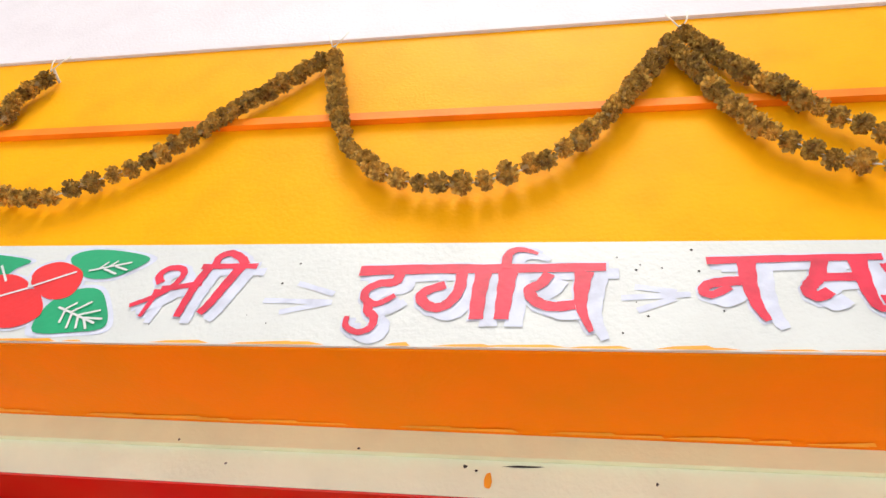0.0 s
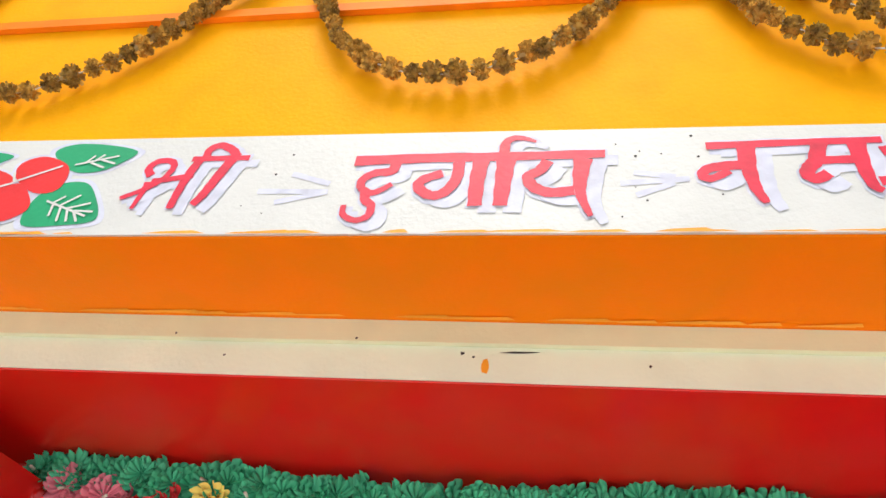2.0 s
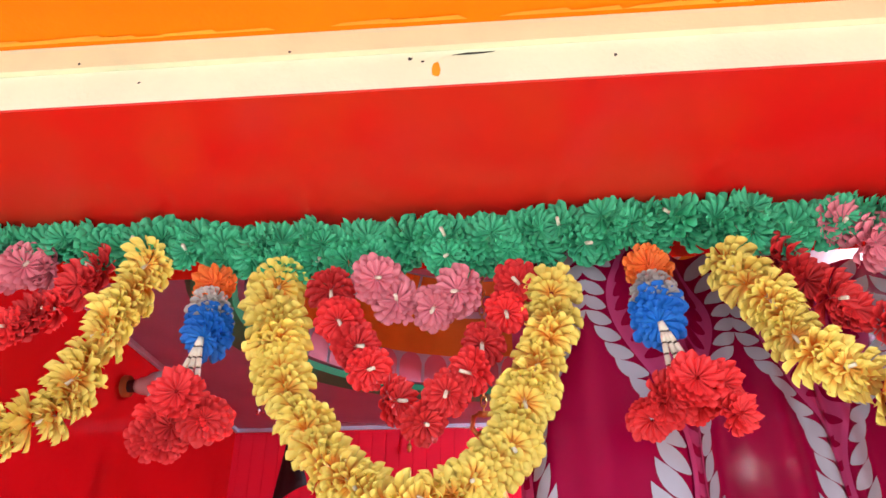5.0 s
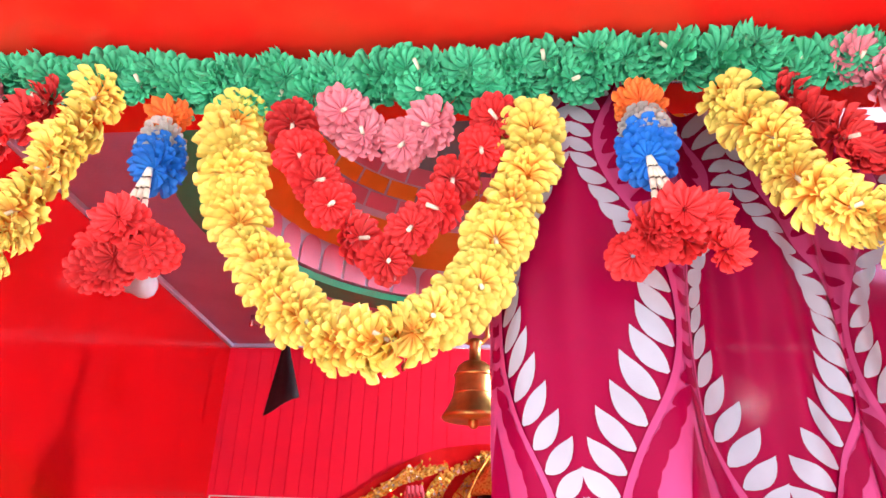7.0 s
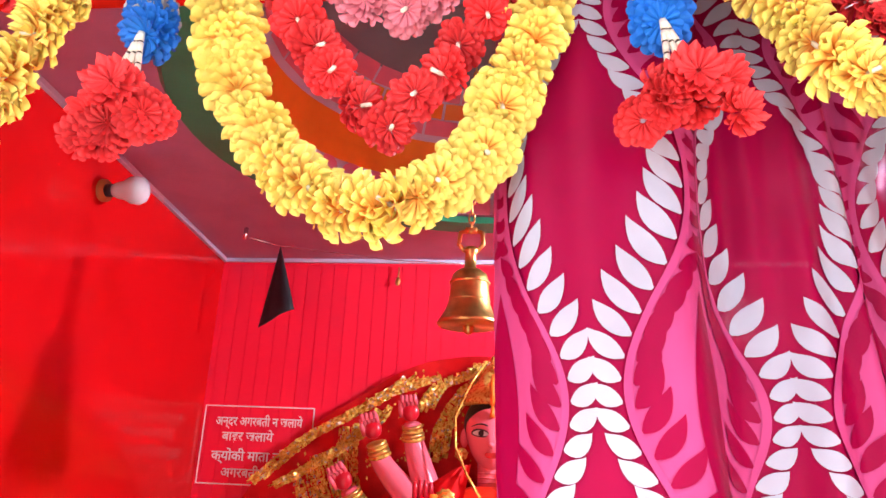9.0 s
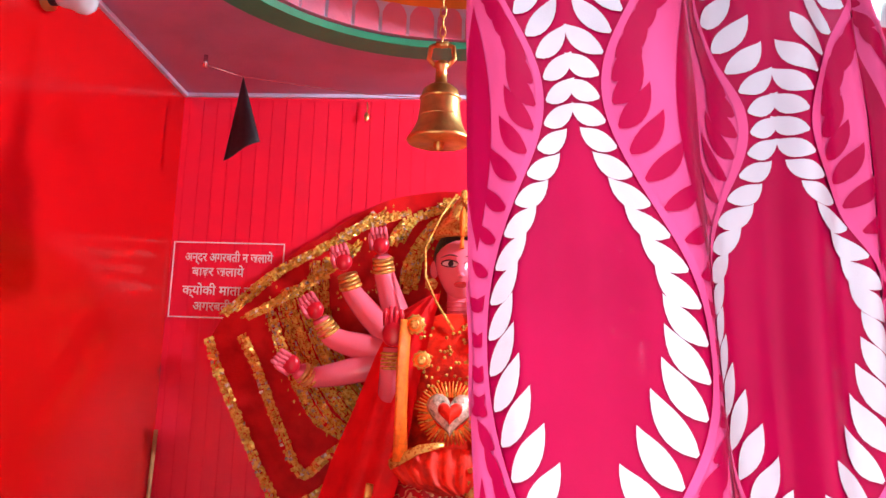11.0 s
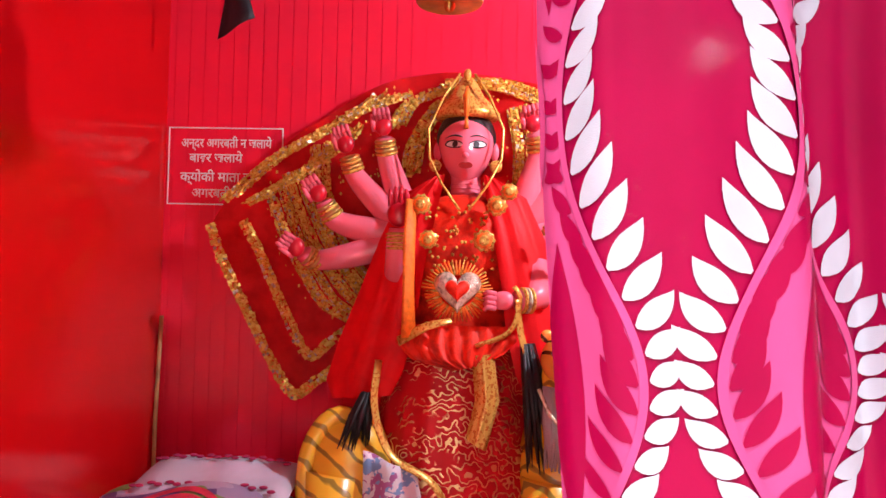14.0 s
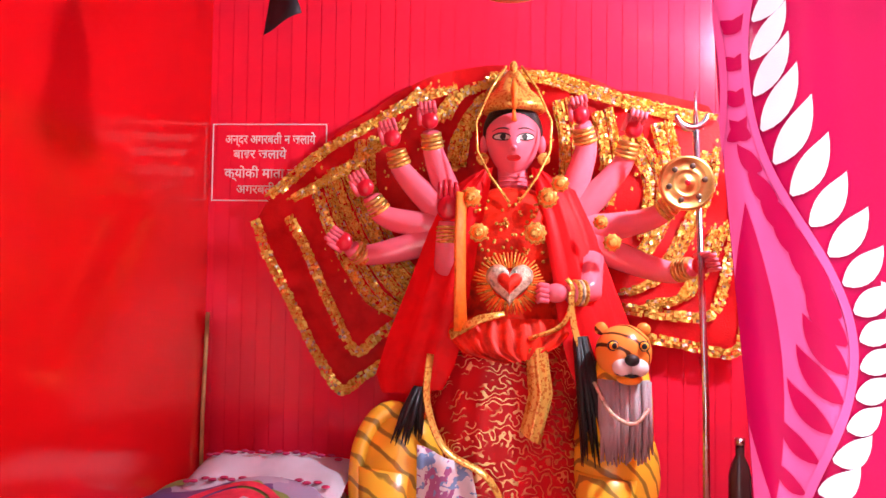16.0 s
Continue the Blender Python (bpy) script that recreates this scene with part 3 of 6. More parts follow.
for k in range(64):
    a0, a1 = 2 * math.pi * k / 64, 2 * math.pi * (k + 1) / 64
    if DC[1] + 0.6 * min(math.sin(a0), math.sin(a1)) < NEAR:
        continue
    q = [(r * math.cos(a), r * math.sin(a), z) for a in (a0, a1) for r, z in ((0.497, ZC - 0.002), (0.505, ZC - 0.016), (0.58, ZC - 0.016), (0.592, ZC - 0.001))]
    v = [bm.verts.new((DC[0] + x, DC[1] + y, z)) for x, y, z in q]
    for i in range(3):
        bm.faces.new((v[i], v[i + 1], v[i + 5], v[i + 4])).material_index = 1
thing("ceiling", bm, [M["ceil"], M["green"], M["pinkpaint"], M["domeorange"], M["teal"], M["skyline"]], "mauve ceiling with a painted dome, petals and green ring", "ceiling", kind="structure", smooth=False)
bm = bmesh.new()
block(bm, -1.1, 1.15, NEAR, 2.0, 2.8, 2.95)
thing("roof", bm, M["pinkwhite"], "plain roof slab over the shrine", "roof", kind="structure", smooth=False)


# ---- painted lettering and flowers on the beam ----
def brush(bm, pts, width, y, mat=0, dx=0.0, dz=0.0, last=None):
    """A painted stroke: a flat ribbon along points in millimetres over z = 2 m, as wide as width at its start and last at its end."""
    last = width if last is None else last
    p = [Vector((a / 1000 + dx, b / 1000 + 2 + dz)) for a, b in pts]
    fine = []
    for i in range(len(p) - 1):
        a, b, c, d = p[max(i - 1, 0)], p[i], p[i + 1], p[min(i + 2, len(p) - 1)]
        for k in range(6):
            t = k / 6
            fine.append(0.5 * (2 * b + (c - a) * t + (2 * a - 5 * b + 4 * c - d) * t * t + (3 * b - a - 3 * c + d) * t ** 3) if len(p) > 2 else b + (c - b) * t)
    fine.append(p[-1])
    left, right = [], []
    for i, q in enumerate(fine):
        d = (fine[min(i + 1, len(fine) - 1)] - fine[max(i - 1, 0)]).normalized()
        s = Vector((-d.y, d.x)) * (width + (last - width) * i / (len(fine) - 1)) * (0.5 + 0.03 * math.sin(i * 1.7))
        left.append(bm.verts.new((q.x + s.x, y - 8e-6 * i, q.y + s.y)))
        right.append(bm.verts.new((q.x - s.x, y - 8e-6 * i, q.y - s.y)))
    for i in range(len(fine) - 1):
        bm.faces.new((left[i], left[i + 1], right[i + 1], right[i])).material_index = mat


def blot(bm, pts, y, mat=0, grow=1.0):
    c = sum((Vector(q) for q in pts), Vector((0, 0))) / len(pts)
    loop = [c + (Vector(q) - c) * grow for q in pts]
    n = len(loop)
    fine = []
    for i in range(n):
        a, b, d, e = (loop[(i + k) % n] for k in (-1, 0, 1, 2))
        for k in range(5):
            t = k / 5
            fine.append(0.5 * (2 * b + (d - a) * t + (2 * a - 5 * b + 4 * d - e) * t * t + (3 * b - a - 3 * d + e) * t ** 3))
    bm.faces.new([bm.verts.new((q.x / 1000, y, q.y / 1000 + 2)) for q in fine]).material_index = mat


SHRI = [
    (12, 8, ((-475, 520), (-484, 535), (-474, 548), (-454, 547), (-446, 535), (-453, 514), (-466, 500), (-482, 490), (-505, 479))),
    (12, 6, ((-474, 508), (-475, 490), (-480, 459))),
    (10, 10, ((-470, 509), (-441, 512), (-410, 517))),
    (15, 11, ((-409, 552), (-418, 519), (-422, 488), (-424, 457))),
    (17, 12, ((-361, 549), (-375, 507), (-384, 479), (-393, 462))),
    (10, 10, ((-423, 549), (-386, 548), (-337, 546))),
    (12, 13, ((-403, 553), (-402, 567), (-387, 574), (-367, 563), (-356, 549))),
]
DURGAYA = [
    (18, 14, ((-185, 530), (-91, 529), (12, 525), (131, 522))),
    (15, 8, ((-129, 523), (-133, 508), (-153, 506), (-168, 496), (-168, 481), (-154, 471), (-142, 475), (-129, 485))),
    (13, 7, ((-162, 475), (-159, 459), (-150, 450), (-151, 433), (-166, 426), (-183, 436), (-185, 452))),
    (15, 14, ((-47, 519), (-48, 490), (-61, 467), (-78, 463), (-94, 477), (-90, 490), (-66, 500))),
    (21, 17, ((-19, 520), (-22, 484), (-22, 443))),
    (24, 17, ((12, 519), (10, 483), (8, 442))),
    (15, 4, ((9, 525), (10, 549), (21, 558), (36, 555), (48, 549))),
    (15, 15, ((63, 514), (53, 497), (40, 488), (46, 471), (66, 460), (94, 462))),
    (23, 6, ((105, 515), (101, 480), (102, 452), (112, 421))),
]
NAMA = [
    (12, 10, ((247, 527), (340, 526), (435, 524))),
    (23, 8, ((291, 529), (289, 491), (292, 456), (300, 433))),
    (15, 10, ((285, 493), (261, 492), (244, 488), (238, 478), (248, 473), (268, 484))),
    (18, 14, ((370, 525), (361, 496), (352, 484), (348, 474), (357, 466), (370, 474))),
    (13, 12, ((358, 495), (406, 494))),
    (21, 8, ((408, 523), (407, 486), (410, 454), (418, 445))),
    (15, 13, ((430, 505), (439, 507))),
    (14, 12, ((418, 459), (426, 460))),
]
ARROW_A = [
    ((-267, 512), (-212, 491)),
    ((-308, 483), (-212, 477)),
    ((-280, 462), (-212, 477)),
]
ARROW_B = [
    ((163, 489), (209, 479)),
    ((147, 472), (224, 475)),
    ((164, 452), (207, 470)),
]
PETAL = [
    ((-693, 529), (-699, 558), (-667, 571), (-624, 554), (-608, 531), (-612, 500), (-648, 497)),
    ((-692, 523), (-738, 548), (-787, 538), (-765, 492), (-715, 491)),
    ((-684, 517), (-649, 489), (-641, 462), (-675, 443), (-729, 454), (-731, 486)),
]
LEAF = [
    ((-653, 577), (-631, 594), (-580, 591), (-516, 572), (-539, 545), (-569, 533), (-610, 539)),
    ((-635, 437), (-640, 483), (-614, 511), (-573, 513), (-545, 486), (-525, 443), (-570, 434)),
    ((-821, 588), (-793, 593), (-723, 577), (-740, 560), (-757, 531), (-787, 538)),
]
VEIN = [
    ((-606, 549), (-541, 563)),
    ((-591, 551), (-580, 566)),
    ((-577, 554), (-565, 567)),
    ((-582, 552), (-556, 540)),
    ((-565, 556), (-541, 547)),
    ((-616, 479), (-543, 448)),
    ((-602, 472), (-599, 450)),
    ((-588, 467), (-582, 440)),
    ((-575, 461), (-567, 439)),
    ((-563, 456), (-551, 438)),
    ((-604, 474), (-589, 486)),
    ((-590, 469), (-566, 487)),
    ((-576, 463), (-544, 471)),
    ((-564, 458), (-534, 455)),
    ((-768, 567), (-738, 533)),
]
GARA = [
    ((-940, 743), (-781, 707), (-706, 736), (-618, 785), (-566, 834), (-511, 915), (-431, 1004), (-362, 1088)),
]
GARB = [
    ((-352, 1090), (-304, 910), (-250, 783), (-171, 705), (-83, 677), (4, 693), (81, 744), (146, 820), (211, 944), (257, 1025)),
]
GARC = [
    ((277, 1040), (321, 949), (398, 840), (431, 792), (475, 746), (529, 708)),
]
GARD = [
    ((251, 1008), (290, 897), (330, 793), (376, 727), (432, 678), (514, 658)),
]
GARE = [
    ((-1133, 1015), (-1020, 969), (-1034, 1052), (-989, 1126)),
]


def word(name, strokes, label):
    bm = bmesh.new()
    for i, (w0, w1, s) in enumerate(strokes):
        w0, w1 = w0 / 1000, w1 / 1000
        brush(bm, s, w0 + 0.011, -0.0033 - 0.00005 * i, 1, 0.003, -0.002, w1 + 0.011)
        brush(bm, s, w0 + 0.003, -0.0039 - 0.00005 * i, 1, 0.015, -0.011, w1 + 0.004)
        brush(bm, s, w0, -0.0047 - 0.00006 * i, 0, 0, 0, w1)
    return thing(name, bm, [M["letter"], M["lettershade"]], label, "lettering", kind="structure", smooth=False)


word("lettering_shri", SHRI, "red hand-painted word with grey shading on the white beam")
word("lettering_durgaya", DURGAYA, "wide red hand-painted word with grey shading on the white beam")
word("lettering_namah", NAMA, "red hand-painted word ending in two dots, grey shading")
for strokes in (ARROW_A, ARROW_B):
    bm = bmesh.new()
    for i, s in enumerate(strokes):
        brush(bm, s, 0.0085, -0.0036 - 0.00003 * i)
    thing("lettering_dashes", bm, M["lettershade"], "three grey dashes that meet in a point between words", "lettering", kind="structure", smooth=False)
bm = bmesh.new()
for i, s in enumerate(LEAF):
    blot(bm, s, -0.0034 - 0.0001 * i, 3, 1.16)
    blot(bm, s, -0.0042 - 0.0001 * i, 1)
for i, s in enumerate(PETAL):
    blot(bm, s, -0.0038 - 0.0001 * i, 3, 1.14)
    blot(bm, s, -0.0048 - 0.0001 * i, 0)
for i, s in enumerate(VEIN):
    brush(bm, s, 0.0035, -0.0055 - 0.00005 * i, 2)
for s in (((-690, 520), (-625, 548)), ((-690, 518), (-740, 500)), ((-690, 519), (-700, 540))):
    brush(bm, s, 0.004, -0.0056, 2)
thing("painted_flower", bm, [M["paintred"], M["paintgreen"], M["white"], M["lettershade"]], "red painted flower with green leaves on the white beam", "painting", kind="structure", smooth=False)
bm = bmesh.new()
rnd = random.Random(5)
for x, y, z, w, h in ((-0.055, 0.180, 2.354, 0.006, 0.006), (0.02, 0.180, 2.356, 0.05, 0.003), (-0.2, 0.171, 2.372, 0.004, 0.004), (0.18, 0.180, 2.337, 0.004, 0.004), (-0.39, 0.180, 2.35, 0.004, 0.004), (-0.47, 0.171, 2.38, 0.004, 0.004), (-0.04, 0.180, 2.349, 0.004, 0.004)):
    k = rnd.uniform(6, 9)
    bm.faces.new([bm.verts.new((x + w / 2 * math.cos(a) * rnd.uniform(0.6, 1.2), y, z + h / 2 * math.sin(a) * rnd.uniform(0.6, 1.3))) for a in [2 * math.pi * i / 9 for i in range(9)]])
for i in range(40):
    x, z, s = rnd.uniform(-0.8, 0.7), rnd.uniform(2.42, 2.56), rnd.uniform(0.0008, 0.0022)
    bm.faces.new([bm.verts.new((x + s * math.cos(a), -0.0034, z - 0.04 * x + s * math.sin(a))) for a in (0, 1.3, 2.5, 3.9, 5.1)])
thing("chips", bm, M["chip"], "small dark chips and specks in the paint", "chips", kind="stuff", smooth=False)
bm = bmesh.new()
for x, y, z, w, h in ((-0.024, 0.180, 2.334, 0.012, 0.022),):
    bm.faces.new([bm.verts.new((x + w / 2 * math.cos(a) * rnd.uniform(0.6, 1.2), y, z + h / 2 * math.sin(a) * rnd.uniform(0.7, 1.3))) for a in [2 * math.pi * i / 11 for i in range(11)]])
for z0, y, n, x0, x1 in ((2.3966, 0.164, 46, -1.1, 0.9), (2.4, -0.0035, 30, -0.9, 0.7)):
    for i in range(n):
        x, w = rnd.uniform(x0, x1), rnd.uniform(0.03, 0.11)
        t = rnd.uniform(0.002, 0.006)
        if y > 0:
            q = [(x, y - 0.0, 0), (x + w, y, 0), (x + w * 0.9, y - t * 1.6, 0), (x + w * 0.2, y - t, 0)]
            bm.faces.new([bm.verts.new((a, b, 2.3962 - 0.00003 * i - 0.03 * a)) for a, b, c in q])
        else:
            q = [(x, 0.0), (x + w, 0.0), (x + w * 0.8, t), (x + w * 0.3, t * 0.7)]
            bm.faces.new([bm.verts.new((a, y - 0.0009 - 0.00003 * i, 2.4012 - 0.03 * a + b)) for a, b in q])
thing("paint_runs", bm, M["drip"], "uneven light orange brush edges along the beam", "paint", kind="stuff", smooth=False)


# ---- dried marigold garlands ----
def dry_flower(seed):
    r = random.Random(seed)
    bm = bmesh.new()
    ball(bm, (0, 0, 0), (0.0125, 0.0125, 0.011), 0, seg=9, rings=6)
    for i in range(150):
        d = Vector((r.gauss(0, 1), r.gauss(0, 1), r.gauss(0, 0.8))).normalized()
        u = d.orthogonal().normalized()
        u.rotate(Matrix.Rotation(r.uniform(0, 6.3), 3, d))
        L, w = r.uniform(0.0135, 0.018), r.uniform(0.0012, 0.0021)
        a, b, c, e = d * 0.008 - u * w * 0.5, d * 0.008 + u * w * 0.5, d * L + u * w, d * L - u * w
        f = bm.faces.new([bm.verts.new(p) for p in (a, b, c + d.cross(u) * 0.003, d * (L + 0.002), e - d.cross(u) * 0.002)])
        f.material_index = 1 if r.random() < 0.35 else 0
    tube(bm, [(0, 0, -0.008), (0, 0, -0.018)], [0.008, 0.003], 2, seg=6)
    return mesh_of("flower", bm, [M["dry"], M["drytip"], M["calyx"]], smooth=False)


DRY = [dry_flower(i) for i in range(5)]


def dry_garland(ctrl, label, loose):
    pts = [Vector((a / 1000, -0.022, b / 1000 + 2)) for a, b in ctrl]
    g = root("marigold_garland", pts[0], label, "garland", "dried marigold garlands")
    r = random.Random(len(ctrl) * 7 + loose)
    line = curve_points(pts, 0.006)
    bm = bmesh.new()
    tube(bm, [p - pts[0] for p in line[::3]], 0.0012, seg=5)
    part("string", bm, M["thread"], g)
    low = min(p.z for p in line)
    i = 0.0
    while i < len(line) - 1:
        p = line[int(i)]
        d = (line[min(int(i) + 1, len(line) - 1)] - line[int(i)]).normalized()
        sag = 1 - min(1, (p.z - low) / 0.25)
        at = p - pts[0] + Vector((r.uniform(-1, 1), r.uniform(-1, 0.4), r.uniform(-1, 1))) * 0.003
        piece("flower", DRY[r.randrange(5)], g, frame_to(at, d + Vector((r.uniform(-0.3, 0.3), r.uniform(-0.3, 0.3), 0)), r.uniform(0, 6.3), r.uniform(0.78, 1.08)))
        i += (3.0 + 2.5 * sag * (0.6 + 0.8 * r.random())) if loose else 2.8
    return g


dry_garland(GARA[0], "brown dried marigold garland strung along the yellow wall", 1)
dry_garland(GARB[0], "brown dried marigold garland hung in a deep loop", 1)
dry_garland(GARC[0], "upper brown dried marigold garland of a pair", 1)
dry_garland(GARD[0], "lower brown dried marigold garland of a pair", 1)
dry_garland(GARE[0], "end of a brown dried marigold garland on a nail", 0)
for x, z in ((-0.357, 3.1), (0.268, 3.04), (-1.0, 3.13)):
    bm = bmesh.new()
    tube(bm, [(0, 0.025, 0), (0, -0.03, 0.012)], 0.003, seg=6)
    tube(bm, [(0.0, -0.03, 0.0), (-0.012, -0.032, 0.03), (-0.02, -0.03, 0.055)], 0.0014, seg=5)
    tube(bm, [(0.0, -0.03, 0.0), (0.012, -0.034, 0.025), (0.016, -0.03, 0.06)], 0.0014, seg=5)
    ob = thing("nail", bm, M["thread"], "bent nail with a white thread knot holding a garland", "nail", "garland nails")
    ob.location = (x, 0, z)


# ---- curtain ----
# The weave repeats every CP across and CV upwards; column A is centred on u = 0, its neck lies at z = NECK.
CP, CV, NECK = 0.25, 0.45, 1.70
PU = (-0.148, -0.136, -0.12, -0.09, -0.05, 0.0, 0.05, 0.10, 0.117, 0.14, 0.165, 0.19, 0.215, 0.25, 0.30, 0.34, 0.367, 0.42, 0.50, 0.60, 0.76)
PX = (-0.094, -0.090, -0.082, -0.067, -0.044, 0.0, 0.05, 0.098, 0.113, 0.124, 0.132, 0.152, 0.178, 0.213, 0.261, 0.296, 0.312, 0.352, 0.43, 0.53, 0.68)
PY = (0.060, 0.045, 0.032, 0.014, -0.004, -0.012, -0.010, 0.000, 0.010, 0.034, 0.062, 0.086, 0.090, 0.080, 0.080, 0.096, 0.112, 0.132, 0.115, 0.135, 0.13)
U0, U1, S0, S1 = PU[0], PU[-1], 0.06, 2.262
_u = np.linspace(U0, U1, 476)


def eased(values):
    """The pleat profile with its corners rounded."""
    v = np.interp(_u, PU, values)
    return np.convolve(np.pad(v, 12, mode="reflect", reflect_type="odd"), np.hanning(27)[1:-1] / np.hanning(27).sum(), mode="valid")


_px, _py = eased(PX), eased(PY)


def cloth(u, z):
    """A point of the hanging curtain: u across the cloth, z its height."""
    mid = 0.148 + 0.058 * min(max(NECK - z, -0.1), 0.7)
    soft = min(1.0, max(0.0, (u - 0.17) / 0.06))
    x = mid + float(np.interp(u, _u, _px)) + 0.003 * math.sin(9 * z + 14 * u)
    y = 0.41 + float(np.interp(u, _u, _py)) + 0.0035 * math.sin(2 * math.pi * u / 0.083 + 2.2 * z) + soft * 0.007 * math.cos(2 * math.pi * u / 0.061 + 1.5 * math.sin(2 * z))
    y += 0.1 * max(0.0, z - 1.72) + 0.004 * math.sin(5.1 * z + 6 * u) - (0.010 * (1 - soft) * math.exp(-((z - 1.1) / 0.35) ** 2))
    return Vector((x, y, z))


def cloth_point(u, s, lift):
    p = cloth(u, s)
    a, b = cloth(u + 0.003, s) - p, cloth(u, s + 0.003) - p
    return p + a.cross(b).normalized() * lift


def patch(bm, grid, lift):
    """Faces over a grid of (u, s) rows, laid on the cloth."""
    rows = [[bm.verts.new(cloth_point(u, s, lift)) for u, s in row] for row in grid]
    for a, b in zip(rows, rows[1:]):
        for i in range(len(a) - 1):
            bm.faces.new((a[i], a[i + 1], b[i + 1], b[i]))


def phase(s):
    """1 at a neck of the pattern, -1 half a repeat above it."""
    return math.cos(2 * math.pi * (s - NECK) / CV)


def half_gap(s):
    """Half the distance between the two stems of a column."""
    return 0.0755 - 0.0405 * phase(s) - 0.004 * math.cos(4 * math.pi * (s - NECK) / CV)


def inside(u):
    return min(max(u, U0 + 0.002), U1 - 0.002)


def printed_leaf(bm, u, s, along, out, length, wide, lift, hook):
    """A pointed leaf from its root on a stem; along and out are unit directions, hook bends the tip along."""
    grid = []
    for i in range(9):
        t = i / 8
        w = wide * math.sin(math.pi * min(1, 0.05 + 0.95 * t ** 0.86))
        d = (out[0] * (1 - hook * t * t) + along[0] * hook * t * t, out[1] * (1 - hook * t * t) + along[1] * hook * t * t)
        cu, cs = u + d[0] * length * t, s + d[1] * length * t
        n = math.hypot(*d)
        px, ps = -d[1] / n, d[0] / n
        grid.append([(inside(cu + px * w * k), min(cs + ps * w * k, S1 - 0.002)) for k in (-1, -0.35, 0.35, 1)])
    if min(q[0] for row in grid for q in row) > U0 + 0.004 and max(q[0] for row in grid for q in row) < U1 - 0.004:
        patch(bm, grid, lift)


curtain = root("curtain", (0.15, 0.44, 2.262), "crimson satin curtain woven with white and pink leaf vines", "curtain")


def hung(name, bm, mat, label=""):
    ob = part(name, bm, mat, curtain, label)
    ob.location = -Vector((0.15, 0.44, 2.262))
    if name.endswith("print"):
        tagged(ob, kind="stuff")
    return ob


bm = bmesh.new()
rows = [[bm.verts.new(cloth(U0 + (U1 - U0) * i / 300, S0 + (S1 - S0) * j / 120)) for i in range(301)] for j in range(121)]
for a, b in zip(rows, rows[1:]):
    for i in range(300):
        bm.faces.new((a[i], a[i + 1], b[i + 1], b[i]))
hung("cloth", bm, M["curtain"])
pinks, whites, reds, stems = (bmesh.new() for _ in range(4))
S_LOW = 0.8
weave = random.Random(3)
for col in range(-1, 4):
    mid = CP * col
    ss = np.arange(S_LOW, S1 - 0.004, 0.008)
    # pink ground between this column's outer stem and the next column's
    grid = [[(inside(mid + half_gap(s) + (CP - 2 * half_gap(s)) * k / 24), s) for k in range(25)] for s in ss]
    patch(pinks, grid, 0.0010)
    # crimson lens in the middle of the pink ground, level with each neck
    for rep in range(-2, 2):
        c = NECK + CV * rep - 0.012
        lens = []
        for i in range(25):
            q = -1 + 2 * i / 24
            s = c + 0.125 * q
            w = 0.027 * max(0.0, 1 - q * q) ** 1.1
            lens.append([(inside(mid + CP / 2 + w * k / 4), s) for k in range(-4, 5)])
        if lens[0][0][1] > S_LOW and lens[-1][0][1] < S1 - 0.01:
            patch(reds, lens, 0.0018)
    for side in (-1, 1):
        stem = [(mid + side * half_gap(s), s) for s in ss]
        patch(stems, [[(inside(u - 0.0042), s), (inside(u), s), (inside(u + 0.0042), s)] for u, s in stem], 0.0026)
        s = S_LOW + 0.01
        while s < S1 - 0.05:
            f = phase(s)
            bulge = (1 - f) / 2
            s += 0.0212 + 0.0105 * bulge
            rise = math.sin(2 * math.pi * (s - NECK) / CV)
            u = mid + side * half_gap(s)
            jit = weave.uniform(0.96, 1.04)
            lean = radians(60 + 11 * f - 17 * rise)
            out = (-side * math.sin(lean), math.cos(lean))
            if col >= 0:
                printed_leaf(whites, u - side * 0.0065, s, (0, 1), out, (0.037 + 0.022 * bulge + 0.020 * max(rise, 0)) * jit, 0.0092 + 0.0014 * bulge + 0.0024 * max(rise, 0), 0.0020, 0.22)
            lean = radians(46 + 34 * bulge)
            out = (side * math.sin(lean), math.cos(lean))
            reach = min(0.060, 0.024 + (CP / 2 - half_gap(s)) * 0.56)
            printed_leaf(reds, u + side * 0.006, s - 0.004, (0, 1), out, reach * jit, 0.0062 + 0.0046 * (1 - bulge), 0.0022, 0.25)
hung("leaf_print", whites, M["curtainwhite"], "white woven leaves")
hung("vine_print", pinks, M["curtainpink"], "pink woven ground between vines")
hung("stem_print", stems, M["curtainpink"], "pink woven stems")
hung("shadow_leaf_print", reds, M["curtain"], "crimson woven leaves")
bm = bmesh.new()
tube(bm, [(-0.75, 0.462, 2.266), (0.94, 0.475, 2.256)], 0.005, seg=8)
thing("curtain_rod", bm, M["steel"], "thin steel rod that carries the curtain", "rod")


